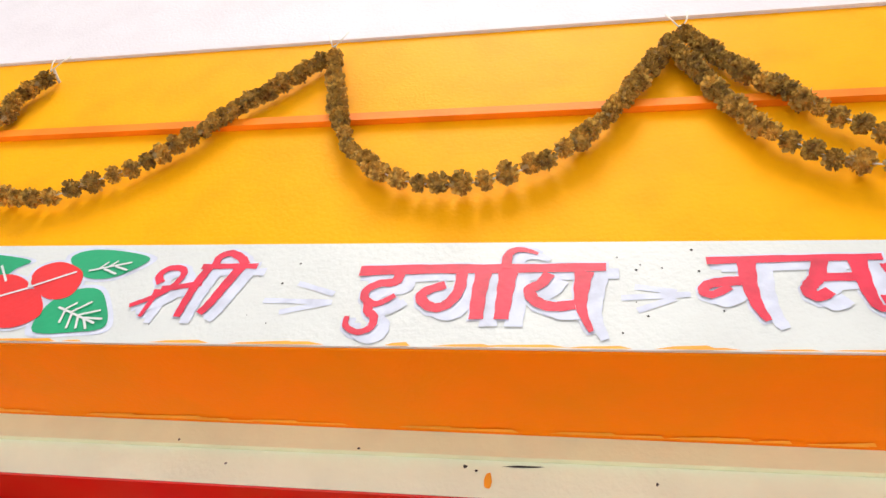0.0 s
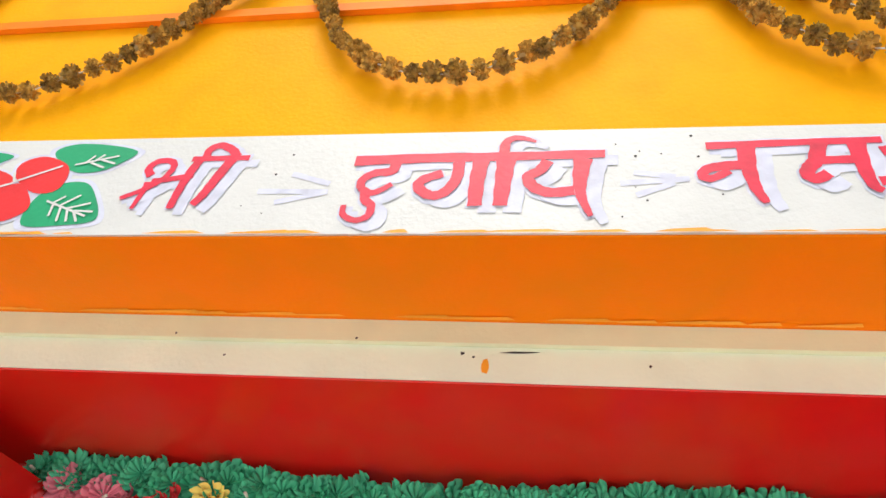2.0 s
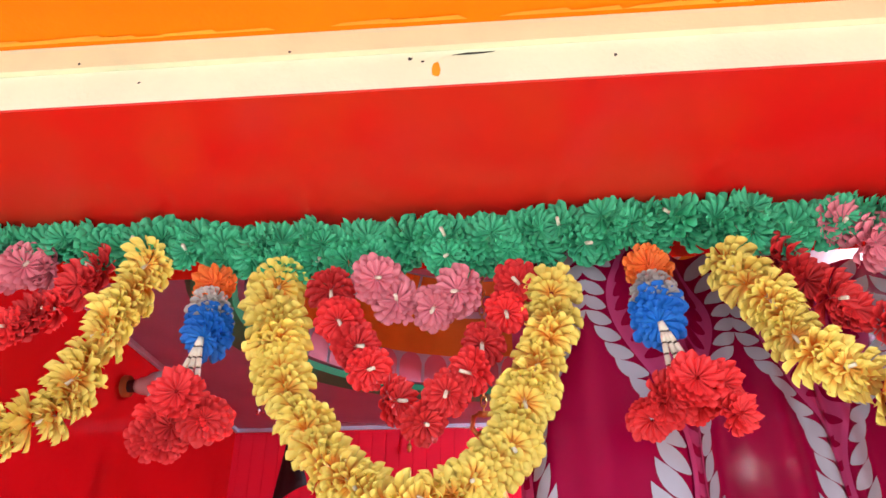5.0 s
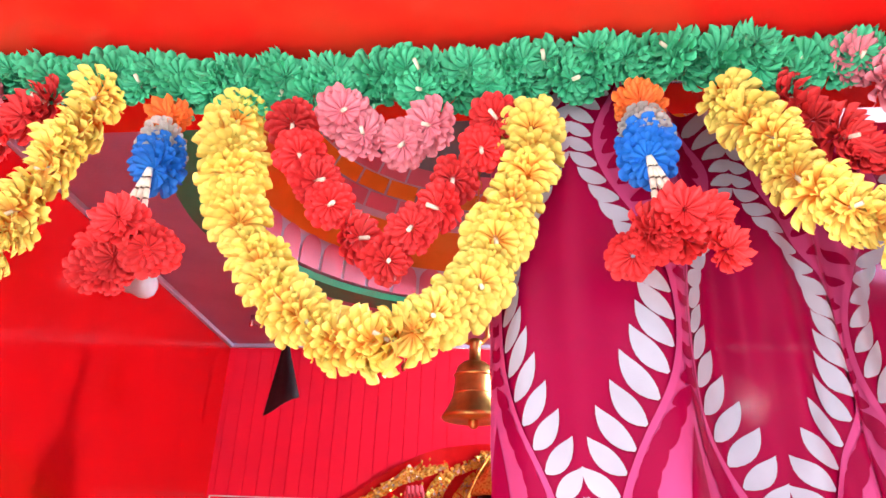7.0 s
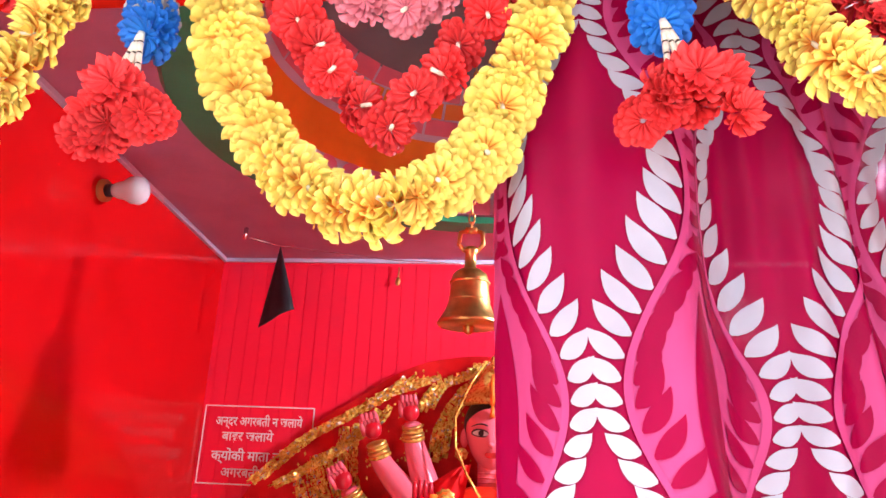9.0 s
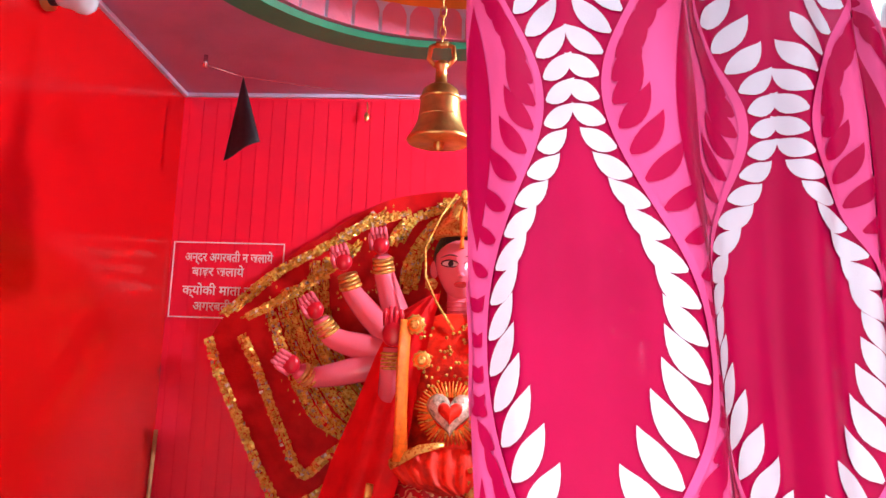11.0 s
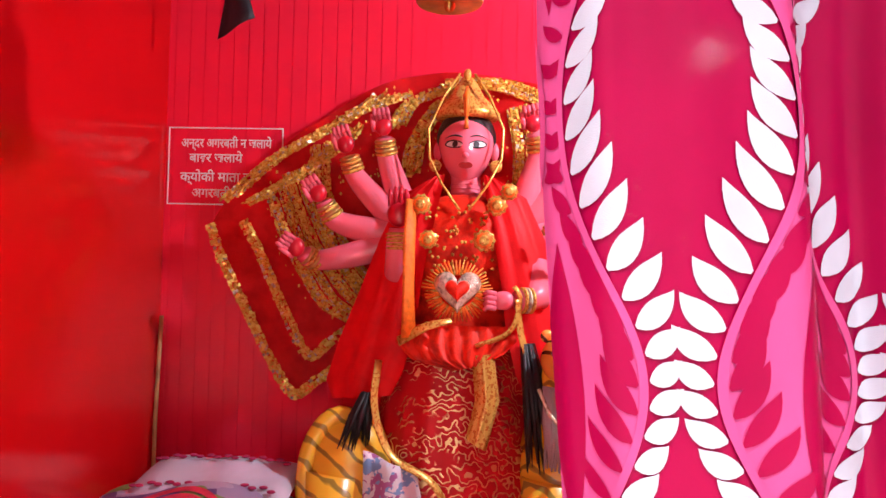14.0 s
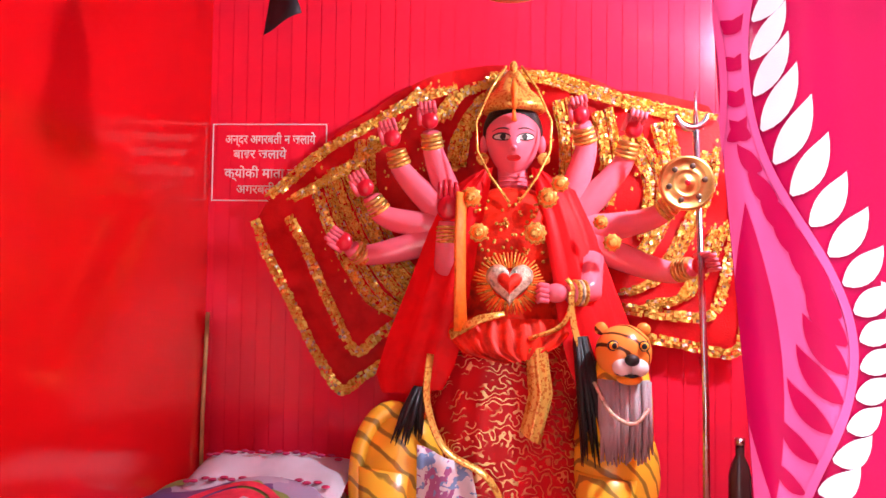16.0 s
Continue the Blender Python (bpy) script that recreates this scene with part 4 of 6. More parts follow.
# ---- cloth flower toran under the lintel ----
def ruffle(mat, seed, petals=13, layers=3, r=0.033, cup=0.012):
    """A pressed cloth flower: layers of scalloped petals round a small tube, axis along z."""
    rr = random.Random(seed)
    bm = bmesh.new()
    for lay in range(layers):
        R = r * (1 - 0.18 * lay) * rr.uniform(0.95, 1.05)
        z0 = 0.006 * lay
        for p in range(petals):
            a = 2 * math.pi * (p + 0.5 * lay) / petals + rr.uniform(-0.05, 0.05)
            h = math.pi / petals * 1.06
            tip = cup * rr.uniform(0.2, 1.3)
            pr = R * rr.uniform(0.9, 1.06)
            rows = []
            for k, (f, w) in enumerate(((0.12, 0.55), (0.5, 0.88), (0.8, 1.0), (0.93, 0.86), (1.0, 0.5))):
                row = []
                for q in (-1, -0.5, 0, 0.5, 1):
                    rad = pr * (f - (0.03 * abs(q) if k == 4 else 0) - (0.03 if (k == 4 and q == 0) else 0))
                    z = z0 + tip * f * f + 0.0022 * math.cos(q * math.pi) * f * f - 0.0016 * abs(q)
                    row.append(bm.verts.new((rad * math.cos(a + q * h * w), rad * math.sin(a + q * h * w), z)))
                rows.append(row)
            for x, y in zip(rows, rows[1:]):
                for i in range(4):
                    bm.faces.new((x[i], x[i + 1], y[i + 1], y[i]))
    return mesh_of("flower", bm, mat)


FLOWERS = {k: [ruffle(M["f" + k], 10 * i + len(k)) for i in range(3)] for k in ("green", "yellow", "red", "pink", "orange", "grey", "blue")}
bm = bmesh.new()
tube(bm, [(0, 0, -0.012), (0, 0, 0.012)], 0.0026, seg=7)
STRAW = mesh_of("straw", bm, M["straw"])


def toran_string(name, label, ctrl, kinds, step, size=1.0, face=0.5, straws=3, seed=1):
    """Flowers threaded on a string; kinds is one kind or a list that runs along the string."""
    r = random.Random(seed)
    pts = [Vector((x / 1000, 0.41, 2 + z / 1000)) for x, z in ctrl]
    g = root(name, pts[0], label, "garland", "cloth flower garlands")
    line = curve_points(pts, step)
    for i, p in enumerate(line):
        d = (line[min(i + 1, len(line) - 1)] - line[max(i - 1, 0)]).normalized()
        if d.z > 0.2 or (abs(d.z) <= 0.2 and r.random() < 0.5):
            d = -d
        axis = (d * (1 - face) + Vector((r.uniform(-0.35, 0.35), -face * r.uniform(0.7, 1.3), r.uniform(-0.3, 0.25)))).normalized()
        kind = kinds if isinstance(kinds, str) else kinds[min(int(i * len(kinds) / len(line)), len(kinds) - 1)]
        at = p - pts[0] + Vector((r.uniform(-0.006, 0.006), r.uniform(-0.012, 0.008), r.uniform(-0.006, 0.006)))
        piece("flower", FLOWERS[kind][r.randrange(3)], g, frame_to(at, axis, r.uniform(0, 6.3), size * r.uniform(0.9, 1.1)))
        if straws and i % straws == 0:
            piece("straw", STRAW, g, frame_to(at + axis * 0.014, axis + Vector((r.uniform(-0.5, 0.5), 0, r.uniform(-0.5, 0.5)))))
    return g


green_line = [(-780, 262), (-600, 252), (-400, 246), (-200, 236), (0, 236), (150, 240), (275, 246), (420, 234), (600, 225)]
toran_string("green_flower_garland", "row of green cloth flowers under the red lintel", green_line, "green", 0.03, 1.12, 0.7, 5, 3)
toran_string("green_flower_garland", "row of green cloth flowers under the red lintel", [(x, z - 24) for x, z in green_line[2:8]], "green", 0.045, 1.05, 0.75, 4, 8)
toran_string("yellow_flower_garland", "yellow cloth flower loop with orange hearts", [(-275, 175), (-262, 110), (-239, 33), (-184, -62), (-120, -104), (-62, -114), (11, -82), (56, -4), (88, 76), (112, 172)], "yellow", 0.029, 1.22, 0.42, 2, 5)
toran_string("yellow_flower_garland", "yellow cloth flower loop with orange hearts", [(-452, 215), (-489, 153), (-511, 87), (-545, 16), (-620, -20), (-700, -40), (-760, -10)], "yellow", 0.029, 1.22, 0.42, 2, 6)
toran_string("yellow_flower_garland", "yellow cloth flower loop with orange hearts", [(329, 186), (365, 122), (404, 55), (456, 19), (520, -20), (580, -25), (640, 10), (690, 90)], "yellow", 0.029, 1.22, 0.42, 2, 7)
toran_string("red_flower_garland", "small loop of dark red cloth flowers", [(-195, 165), (-165, 95), (-125, 45), (-70, -10), (-19, 29), (20, 90), (50, 150), (70, 195)], "red", 0.044, 1.02, 0.55, 1, 9)
toran_string("pink_flower_garland", "short loop of pink cloth flowers", [(-125, 175), (-100, 145), (-62, 140), (-24, 152), (5, 185)], "pink", 0.042, 1.15, 0.7, 1, 12)
toran_string("pink_flower_garland", "short loop of pink cloth flowers", [(-720, 235), (-690, 215), (-650, 215), (-600, 225)], "pink", 0.038, 1.2, 0.7, 2, 13)
toran_string("red_flower_garland", "small loop of dark red cloth flowers", [(-535, 215), (-565, 175), (-610, 140), (-660, 130), (-720, 150), (-760, 200)], "red", 0.036, 1.15, 0.7, 2, 14)
toran_string("red_flower_garland", "small loop of dark red cloth flowers", [(395, 190), (430, 140), (470, 105), (530, 95), (590, 140)], "red", 0.036, 1.15, 0.65, 2, 15)
toran_string("pink_flower_garland", "short loop of pink cloth flowers", [(470, 225), (500, 205), (540, 215), (570, 225)], "pink", 0.038, 1.2, 0.7, 2, 16)


def pendant(x, z, label, lean):
    """Orange, grey and blue flowers over three beaded straws and a bunch of red flowers."""
    g = root("flower_pendant", (x, 0.408, z), label, "pendant", "flower pendants")
    r = random.Random(int(x * 1000))
    for kind, dz, size, axis in (("orange", 0.0, 1.0, (0.1, -1, -0.1)), ("orange", -0.012, 0.95, (-0.3, -1, 0.3)), ("grey", -0.034, 1.0, (0.1, -0.7, -0.6)), ("grey", -0.046, 0.95, (0, -0.6, -0.7)), ("blue", -0.062, 1.1, (0.1, -0.8, -0.5)), ("blue", -0.076, 1.12, (-0.1, -0.7, -0.6))):
        piece("flower", FLOWERS[kind][r.randrange(3)], g, frame_to((r.uniform(-0.004, 0.004), -0.006 - 0.12 * abs(dz), dz), axis, r.uniform(0, 6), size))
    for k in (-1, 0, 1):
        top, low = Vector((0.0, -0.03, -0.085)), Vector((lean + 0.016 * k, -0.028, -0.155))
        bm = bmesh.new()
        for i in range(5):
            a, b = top.lerp(low, i / 5), top.lerp(low, (i + 0.82) / 5)
            tube(bm, [a, b], 0.0036, 0, seg=7)
            tube(bm, [b, top.lerp(low, (i + 1) / 5)], 0.0028, 1, seg=7)
        part("beaded_straw", bm, [M["straw"], M["strawdark"]], g)
    for i in range(7):
        at = Vector((lean + r.uniform(-0.045, 0.045), -0.02 + r.uniform(-0.02, 0.01), -0.185 + r.uniform(-0.03, 0.022)))
        piece("flower", FLOWERS["red"][i % 3], g, frame_to(at, (r.uniform(-0.7, 0.7), -1, r.uniform(-0.8, 0.2)), r.uniform(0, 6), r.uniform(0.85, 1.05)))
    piece("flower", FLOWERS["red"][0], g, frame_to((lean + 0.005, -0.045, -0.165), (0.05, -1, 0.1), 0.4, 1.1))
    return g


pendant(-0.352, 2.178, "orange, grey and blue flower pendant ending in red flowers", -0.012)
pendant(0.226, 2.176, "orange, grey and blue flower pendant before the curtain", 0.02)


# ---- bell, bulb, pennant ----
def bell():
    g = root("bell", (-0.024, 1.1, 1.93), "brass temple bell with a crown loop, hung by a chain", "bell")
    bm = bmesh.new()
    lathe(bm, [(0.060, 0.0), (0.063, 0.004), (0.058, 0.012), (0.049, 0.026), (0.042, 0.045), (0.039, 0.07), (0.0385, 0.09), (0.034, 0.105), (0.022, 0.115), (0.012, 0.118), (0.011, 0.15), (0.016, 0.155), (0.012, 0.163), (0.0, 0.166)], seg=32)
    lathe(bm, [(0.0405, 0.048), (0.0425, 0.051), (0.0405, 0.054)], seg=32)
    lathe(bm, [(0.0395, 0.085), (0.0415, 0.088), (0.0392, 0.091)], seg=32)
    part("body", bm, M["brass"], g)
    bm = bmesh.new()
    for side in (-1, 1):
        tube(bm, [(side * 0.012, 0, 0.155), (side * 0.025, 0, 0.17), (side * 0.022, 0, 0.195), (side * 0.008, 0, 0.2)], 0.005, seg=8)
    tube(bm, [(-0.012, 0, 0.2), (0.012, 0, 0.2)], 0.007, seg=8)
    part("crown_loop", bm, M["brass"], g)
    bm = bmesh.new()
    tube(bm, [(0, 0, 0.08), (0, 0, 0.004)], 0.003, seg=6)
    ball(bm, (0, 0, -0.004), (0.011, 0.011, 0.013), seg=12, rings=8)
    part("clapper", bm, M["brass"], g)
    bm = bmesh.new()
    for i in range(27):
        z = 0.206 + 0.021 * i
        pts = [(0.006 * math.cos(a) * (i % 2), 0.006 * math.cos(a) * (1 - i % 2), z + 0.013 * math.sin(a)) for a in [2 * math.pi * k / 8 for k in range(9)]]
        tube(bm, pts, 0.0018, seg=5)
    part("chain", bm, M["brass"], g)


bell()
g = root("bulb", (-0.812, 1.04, 2.195), "milky white unlit bulb on an orange wooden holder", "bulb")
bm = bmesh.new()
tube(bm, [(-0.02, 0.0, 0), (0.014, 0.0, 0)], 0.024, seg=16)
tube(bm, [(-0.01, -0.02, 0.0), (-0.006, -0.24, 0.012), (0.0, -0.5, 0.02)], 0.008, seg=8)
part("holder", bm, M["holder"], g, "orange wooden holder with its batten")
bm = bmesh.new()
tube(bm, [(0.014, 0, 0), (0.03, 0, 0)], 0.014, seg=14)
part("collar", bm, M["black"], g, "dark bakelite collar")
bm = bmesh.new()
tube(bm, [(0.03, 0, 0), (0.04, 0, 0), (0.055, 0, 0), (0.07, 0, 0), (0.084, 0, 0), (0.096, 0, 0), (0.103, 0, 0), (0.106, 0, 0)], [0.014, 0.018, 0.021, 0.029, 0.031, 0.026, 0.016, 0.004], seg=20)
part("globe", bm, M["bulb"], g)
g = root("lit_bulb", (0.93, 1.2, 2.26), "small lit bulb on the side wall behind the curtain", "bulb")
bm = bmesh.new()
ball(bm, (-0.05, 0, 0), (0.03, 0.03, 0.03), seg=14, rings=8)
part("globe", bm, M["lit"], g)
bm = bmesh.new()
tube(bm, [(0.02, 0, 0), (-0.03, 0, 0)], 0.018, seg=12)
part("holder", bm, M["holder"], g)

bm = bmesh.new()
grid = []
for j in range(9):
    v = j / 8
    row = []
    for i in range(7):
        u = i / 6
        x = -0.617 - 0.045 * v * (1 - u) + 0.065 * v * u
        z = 2.272 - v * (0.236 * (1 - u) + 0.19 * u)
        row.append(bm.verts.new((x, 1.63 + 0.02 * v * math.sin(4 * u + 1.5), z)))
    grid.append(row)
for a, b in zip(grid, grid[1:]):
    for i in range(6):
        bm.faces.new((a[i], a[i + 1], b[i + 1], b[i]))
ob = thing("pennant", bm, M["black"], "black cloth pennant hung from a wire", "pennant")
mod = ob.modifiers.new("thick", "SOLIDIFY")
mod.thickness = 0.002
bm = bmesh.new()
tube(bm, [(-0.7, 1.54, 2.272), (-0.617, 1.63, 2.272), (-0.3, 1.75, 2.27), (0.1, 1.8, 2.268)], 0.0014, seg=5)
tube(bm, [(-0.69, 1.54, 2.296), (-0.69, 1.54, 2.262)], 0.006, seg=8)
thing("wire", bm, M["steel"], "thin wire across the corner with its steel hook", "wire")
bm = bmesh.new()
tube(bm, [(-0.3, 1.815, 2.268), (-0.3, 1.812, 2.235)], 0.002, seg=5)
ball(bm, (-0.3, 1.81, 2.222), (0.008, 0.005, 0.014), seg=10, rings=6)
thing("hanging_charm", bm, M["brass"], "small brass charm hung before the back wall", "charm")
bm = bmesh.new()
tube(bm, [(-0.853, 1.80, 1.29), (-0.857, 1.79, 1.0), (-0.845, 1.76, 0.5)], 0.006, seg=8)
thing("bamboo_stick", bm, M["wood"], "thin bamboo stick leaning in the corner", "stick")


# ---- painted notice on the back wall ----
notice = root("notice", (-0.694, 1.8275, 1.723), "white hand-painted notice in a thin frame on red boards", "notice")
bm = bmesh.new()
for x0, x1, z0, z1 in ((-0.168, 0.168, 0.109, 0.1125), (-0.168, 0.168, -0.1125, -0.109), (-0.168, -0.1645, -0.109, 0.109), (0.1645, 0.168, -0.109, 0.109)):
    block(bm, x0, x1, -0.001, 0.0008, z0, z1)
part("border", bm, M["sign"], notice, smooth=False)
for text, x, z, size in (("अन्दर अगरबती न जलाये", -0.13, 0.055, 0.036), ("बाहर जलाये", -0.105, 0.012, 0.036), ("क्योकी माता जी", -0.13, -0.044, 0.038), ("अगरबती", -0.095, -0.09, 0.036)):
    cu = bpy.data.curves.new("writing", "FONT")
    cu.body, cu.size, cu.extrude, cu.offset = text, size, 0.0004, 0.0006
    tmp = bpy.data.objects.new("writing", cu)
    scene.collection.objects.link(tmp)
    me = bpy.data.meshes.new_from_object(tmp.evaluated_get(bpy.context.evaluated_depsgraph_get()))
    bpy.data.objects.remove(tmp)
    me.materials.clear()
    me.materials.append(M["sign"])
    wide = max((v.co.x for v in me.vertices), default=0.2)
    ob = new("writing", me)
    ob.parent = notice
    ob.matrix_basis = Matrix.Translation((x, -0.0006, z)) @ Matrix.Rotation(radians(90), 4, "X") @ Matrix.Diagonal((min(1.3, 0.265 / wide) if wide > 0.25 else 1.0, 1, 1, 1))


# ---- the goddess statue, one mesh ----
STATUE = ["skin", "palm", "hair", "eyewhite", "lips", "goldrelief", "redveil", "orangecloth", "marigold", "skirt", "gem", "brass"]
SI = {k: i for i, k in enumerate(STATUE)}
bm = bmesh.new()
rnd = random.Random(21)


def head(at):
    """Face with a pointed chin, cheeks and brow, modelled on a sphere."""
    for v in ball(bm, at, (0.073, 0.076, 0.096), SI["skin"], seg=40, rings=28):
        p = v.co - Vector(at)
        t = (p.z + 0.096) / 0.192
        p.x *= 0.76 + 0.32 * min(1, t * 1.5) - 0.06 * max(0, t - 0.8)
        if p.y < 0:
            p.y -= 0.012 * math.exp(-((p.x / 0.018) ** 2) - (((p.z + 0.02) / 0.024) ** 2))
            p.y += 0.006 * math.exp(-(((abs(p.x) - 0.03) / 0.018) ** 2) - (((p.z - 0.002) / 0.012) ** 2))
            p.y -= 0.005 * math.exp(-((p.x / 0.02) ** 2) - (((p.z + 0.054) / 0.012) ** 2))
            p.y -= 0.005 * math.exp(-((p.x / 0.022) ** 2) - (((p.z + 0.082) / 0.014) ** 2))
        v.co = Vector(at) + p


HX, HY, HZ = 0.003, 1.735, 1.765
head((HX, HY, HZ))


def face_y(x, z):
    """How far forward the face lies at an offset from its middle."""
    w = 0.073 * (0.76 + 0.32 * min(1, (z + 0.096) / 0.192 * 1.5))
    q = max(0.02, 1 - (x / w) ** 2 - (z / 0.096) ** 2)
    return HY - 0.076 * math.sqrt(q)


def flat_shape(pts, lift, mat):
    bm.faces.new([bm.verts.new((HX + x, face_y(x, z) - lift, HZ + z)) for x, z in pts]).material_index = SI[mat]


EYE = 0.002
for s in (-1, 1):
    almond = [(s * (0.031 + 0.0255 * math.cos(a)), EYE + 0.0128 * math.sin(a) * (1 if math.sin(a) > 0 else 0.7) + 0.003 * math.cos(a)) for a in [2 * math.pi * k / 16 for k in range(16)]]
    flat_shape(almond, 0.0025, "hair")
    flat_shape([(s * 0.03 + (x - s * 0.03) * 0.84, EYE + (z - EYE) * 0.66) for x, z in almond], 0.0035, "eyewhite")
    flat_shape([(s * 0.0285 + 0.0078 * math.cos(a), EYE + 0.001 + 0.0078 * math.sin(a)) for a in [2 * math.pi * k / 12 for k in range(12)]], 0.0045, "hair")
    brow = [(s * (0.010 + 0.046 * k / 8), EYE + 0.0155 + 0.010 * math.sin(math.pi * (0.15 + 0.75 * k / 8))) for k in range(9)]
    tube(bm, [(HX + x, face_y(x, z) - 0.001, HZ + z) for x, z in brow], [0.0008, 0.0018, 0.0022, 0.0022, 0.002, 0.0018, 0.0014, 0.001, 0.0006], SI["hair"], seg=6)
    ball(bm, (HX + s * 0.078, HY + 0.005, HZ - 0.005), (0.012, 0.014, 0.026), SI["skin"], seg=12, rings=8)
    lathe(bm, [(0.0, -0.002), (0.016, 0.0), (0.018, 0.006), (0.01, 0.01), (0.0, 0.011)], (HX + s * 0.081, HY - 0.03, HZ - 0.05), 16, SI["goldrelief"])
    ball(bm, (HX + s * 0.081, HY - 0.04, HZ - 0.05), (0.017, 0.006, 0.017), SI["goldrelief"], seg=14, rings=8)
lip = [(0.017 * math.cos(a), -0.052 + (0.0075 if math.sin(a) > 0 else 0.008) * math.sin(a) - (0.0025 * math.exp(-(math.cos(a) / 0.25) ** 2) if math.sin(a) > 0 else 0)) for a in [2 * math.pi * k / 20 for k in range(20)]]
flat_shape([(x * 1.1, -0.052 + (z + 0.052) * 1.1) for x, z in lip], 0.0125, "lips")
ball(bm, (HX, face_y(0, -0.026) - 0.008, HZ - 0.027), (0.0095, 0.009, 0.008), SI["skin"], seg=12, rings=8)
tube(bm, [(HX, face_y(0, 0.05) - 0.004, HZ + 0.075), (HX, face_y(0, 0.045) - 0.006, HZ + 0.045)], [0.004, 0.007], SI["marigold"], seg=8)
# hair, crown, neck
ball(bm, (HX, HY + 0.019, HZ + 0.030), (0.0815, 0.080, 0.086), SI["hair"], seg=40, rings=28)
crown = []
for i in range(9):
    t = i / 8
    crown.append((0.086 * (1 - t) ** 0.85 * (1 + 0.10 * math.sin(t * 9)) + 0.002, HZ + 0.088 + 0.122 * t))
lathe(bm, [(r, z) for r, z in crown], (HX, HY + 0.006, 0), 32, SI["goldrelief"], 1.0, 0.9, wave=lambda a, t: 0.05 * math.cos(14 * a) * (1 - t))
lathe(bm, [(0.08, HZ + 0.082), (0.088, HZ + 0.088), (0.088, HZ + 0.1), (0.08, HZ + 0.106)], (HX, HY + 0.006, 0), 36, SI["goldrelief"], 1, 0.92)
ball(bm, (HX, HY - 0.01, HZ + 0.205), (0.011, 0.011, 0.016), SI["goldrelief"], seg=12, rings=8)
tube(bm, [(HX, HY - 0.085, HZ + 0.075), (HX, HY - 0.075, HZ + 0.13), (HX, HY - 0.05, HZ + 0.16)], [0.006, 0.01, 0.004], SI["marigold"], seg=8)
lathe(bm, [(0.05, 1.60), (0.041, 1.64), (0.04, 1.67), (0.042, 1.70)], (HX, HY + 0.005, 0), 24, SI["skin"])
for z in (1.643, 1.655, 1.667):
    lathe(bm, [(0.0405, z), (0.0422, z + 0.002), (0.0405, z + 0.004)], (HX, HY + 0.004, 0), 24, SI["skin"])
lathe(bm, [(0.052, 1.605), (0.058, 1.612), (0.052, 1.624), (0.046, 1.628)], (HX, HY + 0.003, 0), 30, SI["goldrelief"])
for k in range(11):
    a = math.pi * (k + 0.5) / 11
    ball(bm, (HX + 0.062 * math.cos(a), HY - 0.07 - 0.03 * math.sin(a), 1.612 - 0.045 * math.sin(a)), (0.009, 0.006, 0.01), SI["goldrelief"], seg=9, rings=6)
# gold edged veil round the head
for s in (-1, 1):
    tube(bm, [(HX + s * x, y, z) for x, y, z in ((0.02, 1.70, 1.965), (0.06, 1.68, 1.90), (0.099, 1.672, 1.81), (0.094, 1.66, 1.73), (0.06, 1.635, 1.66), (0.012, 1.60, 1.59))], 0.0035, SI["goldrelief"], seg=7)
# torso and skirt
lathe(bm, [(0.16, 1.18), (0.135, 1.26), (0.13, 1.32), (0.15, 1.42), (0.165, 1.5), (0.16, 1.56), (0.12, 1.61), (0.05, 1.635)], (0.0, 1.70, 0), 36, SI["orangecloth"], 1.0, 0.62, wave=lambda a, t: 0.03 * math.sin(9 * a + 6 * t) * (1 - t))
lathe(bm, [(0.255, 0.5), (0.25, 0.6), (0.235, 0.75), (0.215, 0.9), (0.2, 1.0), (0.188, 1.1), (0.165, 1.2), (0.14, 1.26)], (-0.015, 1.67, 0), 72, SI["skirt"], 1.0, 0.62, wave=lambda a, t: 0.035 * math.sin(13 * a + 2.2 * math.sin(3 * a)) * (1 - 0.7 * t))


def drape(rows, mat, folds=0.008, seed=1.0, fine=10):
    """A hanging sheet between a left and a right edge, with soft folds."""
    out = []
    for j, (a, b) in enumerate(rows):
        a, b = Vector(a), Vector(b)
        out.append([bm.verts.new(a.lerp(b, i / fine) + Vector((0, folds * math.sin(i * 1.9 + seed + 0.3 * j) - 0.02 * math.sin(math.pi * i / fine), 0))) for i in range(fine + 1)])
    for a, b in zip(out, out[1:]):
        for i in range(len(a) - 1):
            bm.faces.new((a[i], a[i + 1], b[i + 1], b[i])).material_index = SI[mat]


for s in (-1, 1):
    drape([((s * 0.05, 1.68, 1.69), (s * 0.09, 1.70, 1.68)), ((s * 0.06, 1.63, 1.62), (s * 0.165, 1.68, 1.63)), ((s * 0.08, 1.60, 1.52), (s * 0.215, 1.67, 1.52)), ((s * 0.1, 1.585, 1.40), (s * 0.265, 1.66, 1.38)), ((s * 0.115, 1.58, 1.28), (s * 0.315, 1.65, 1.25)), ((s * 0.14, 1.575, 1.18), (s * 0.345, 1.65, 1.15)), ((s * 0.17, 1.58, 1.12), (s * 0.33, 1.65, 1.10))], "redveil", 0.008, s * 2.0)
drape([((-0.15, 1.585, 1.30), (0.13, 1.585, 1.30)), ((-0.16, 1.56, 1.255), (0.14, 1.56, 1.265)), ((-0.12, 1.552, 1.215), (0.11, 1.552, 1.235)), ((-0.02, 1.55, 1.19), (0.06, 1.55, 1.21))], "orangecloth", 0.011, 1.0, 24)
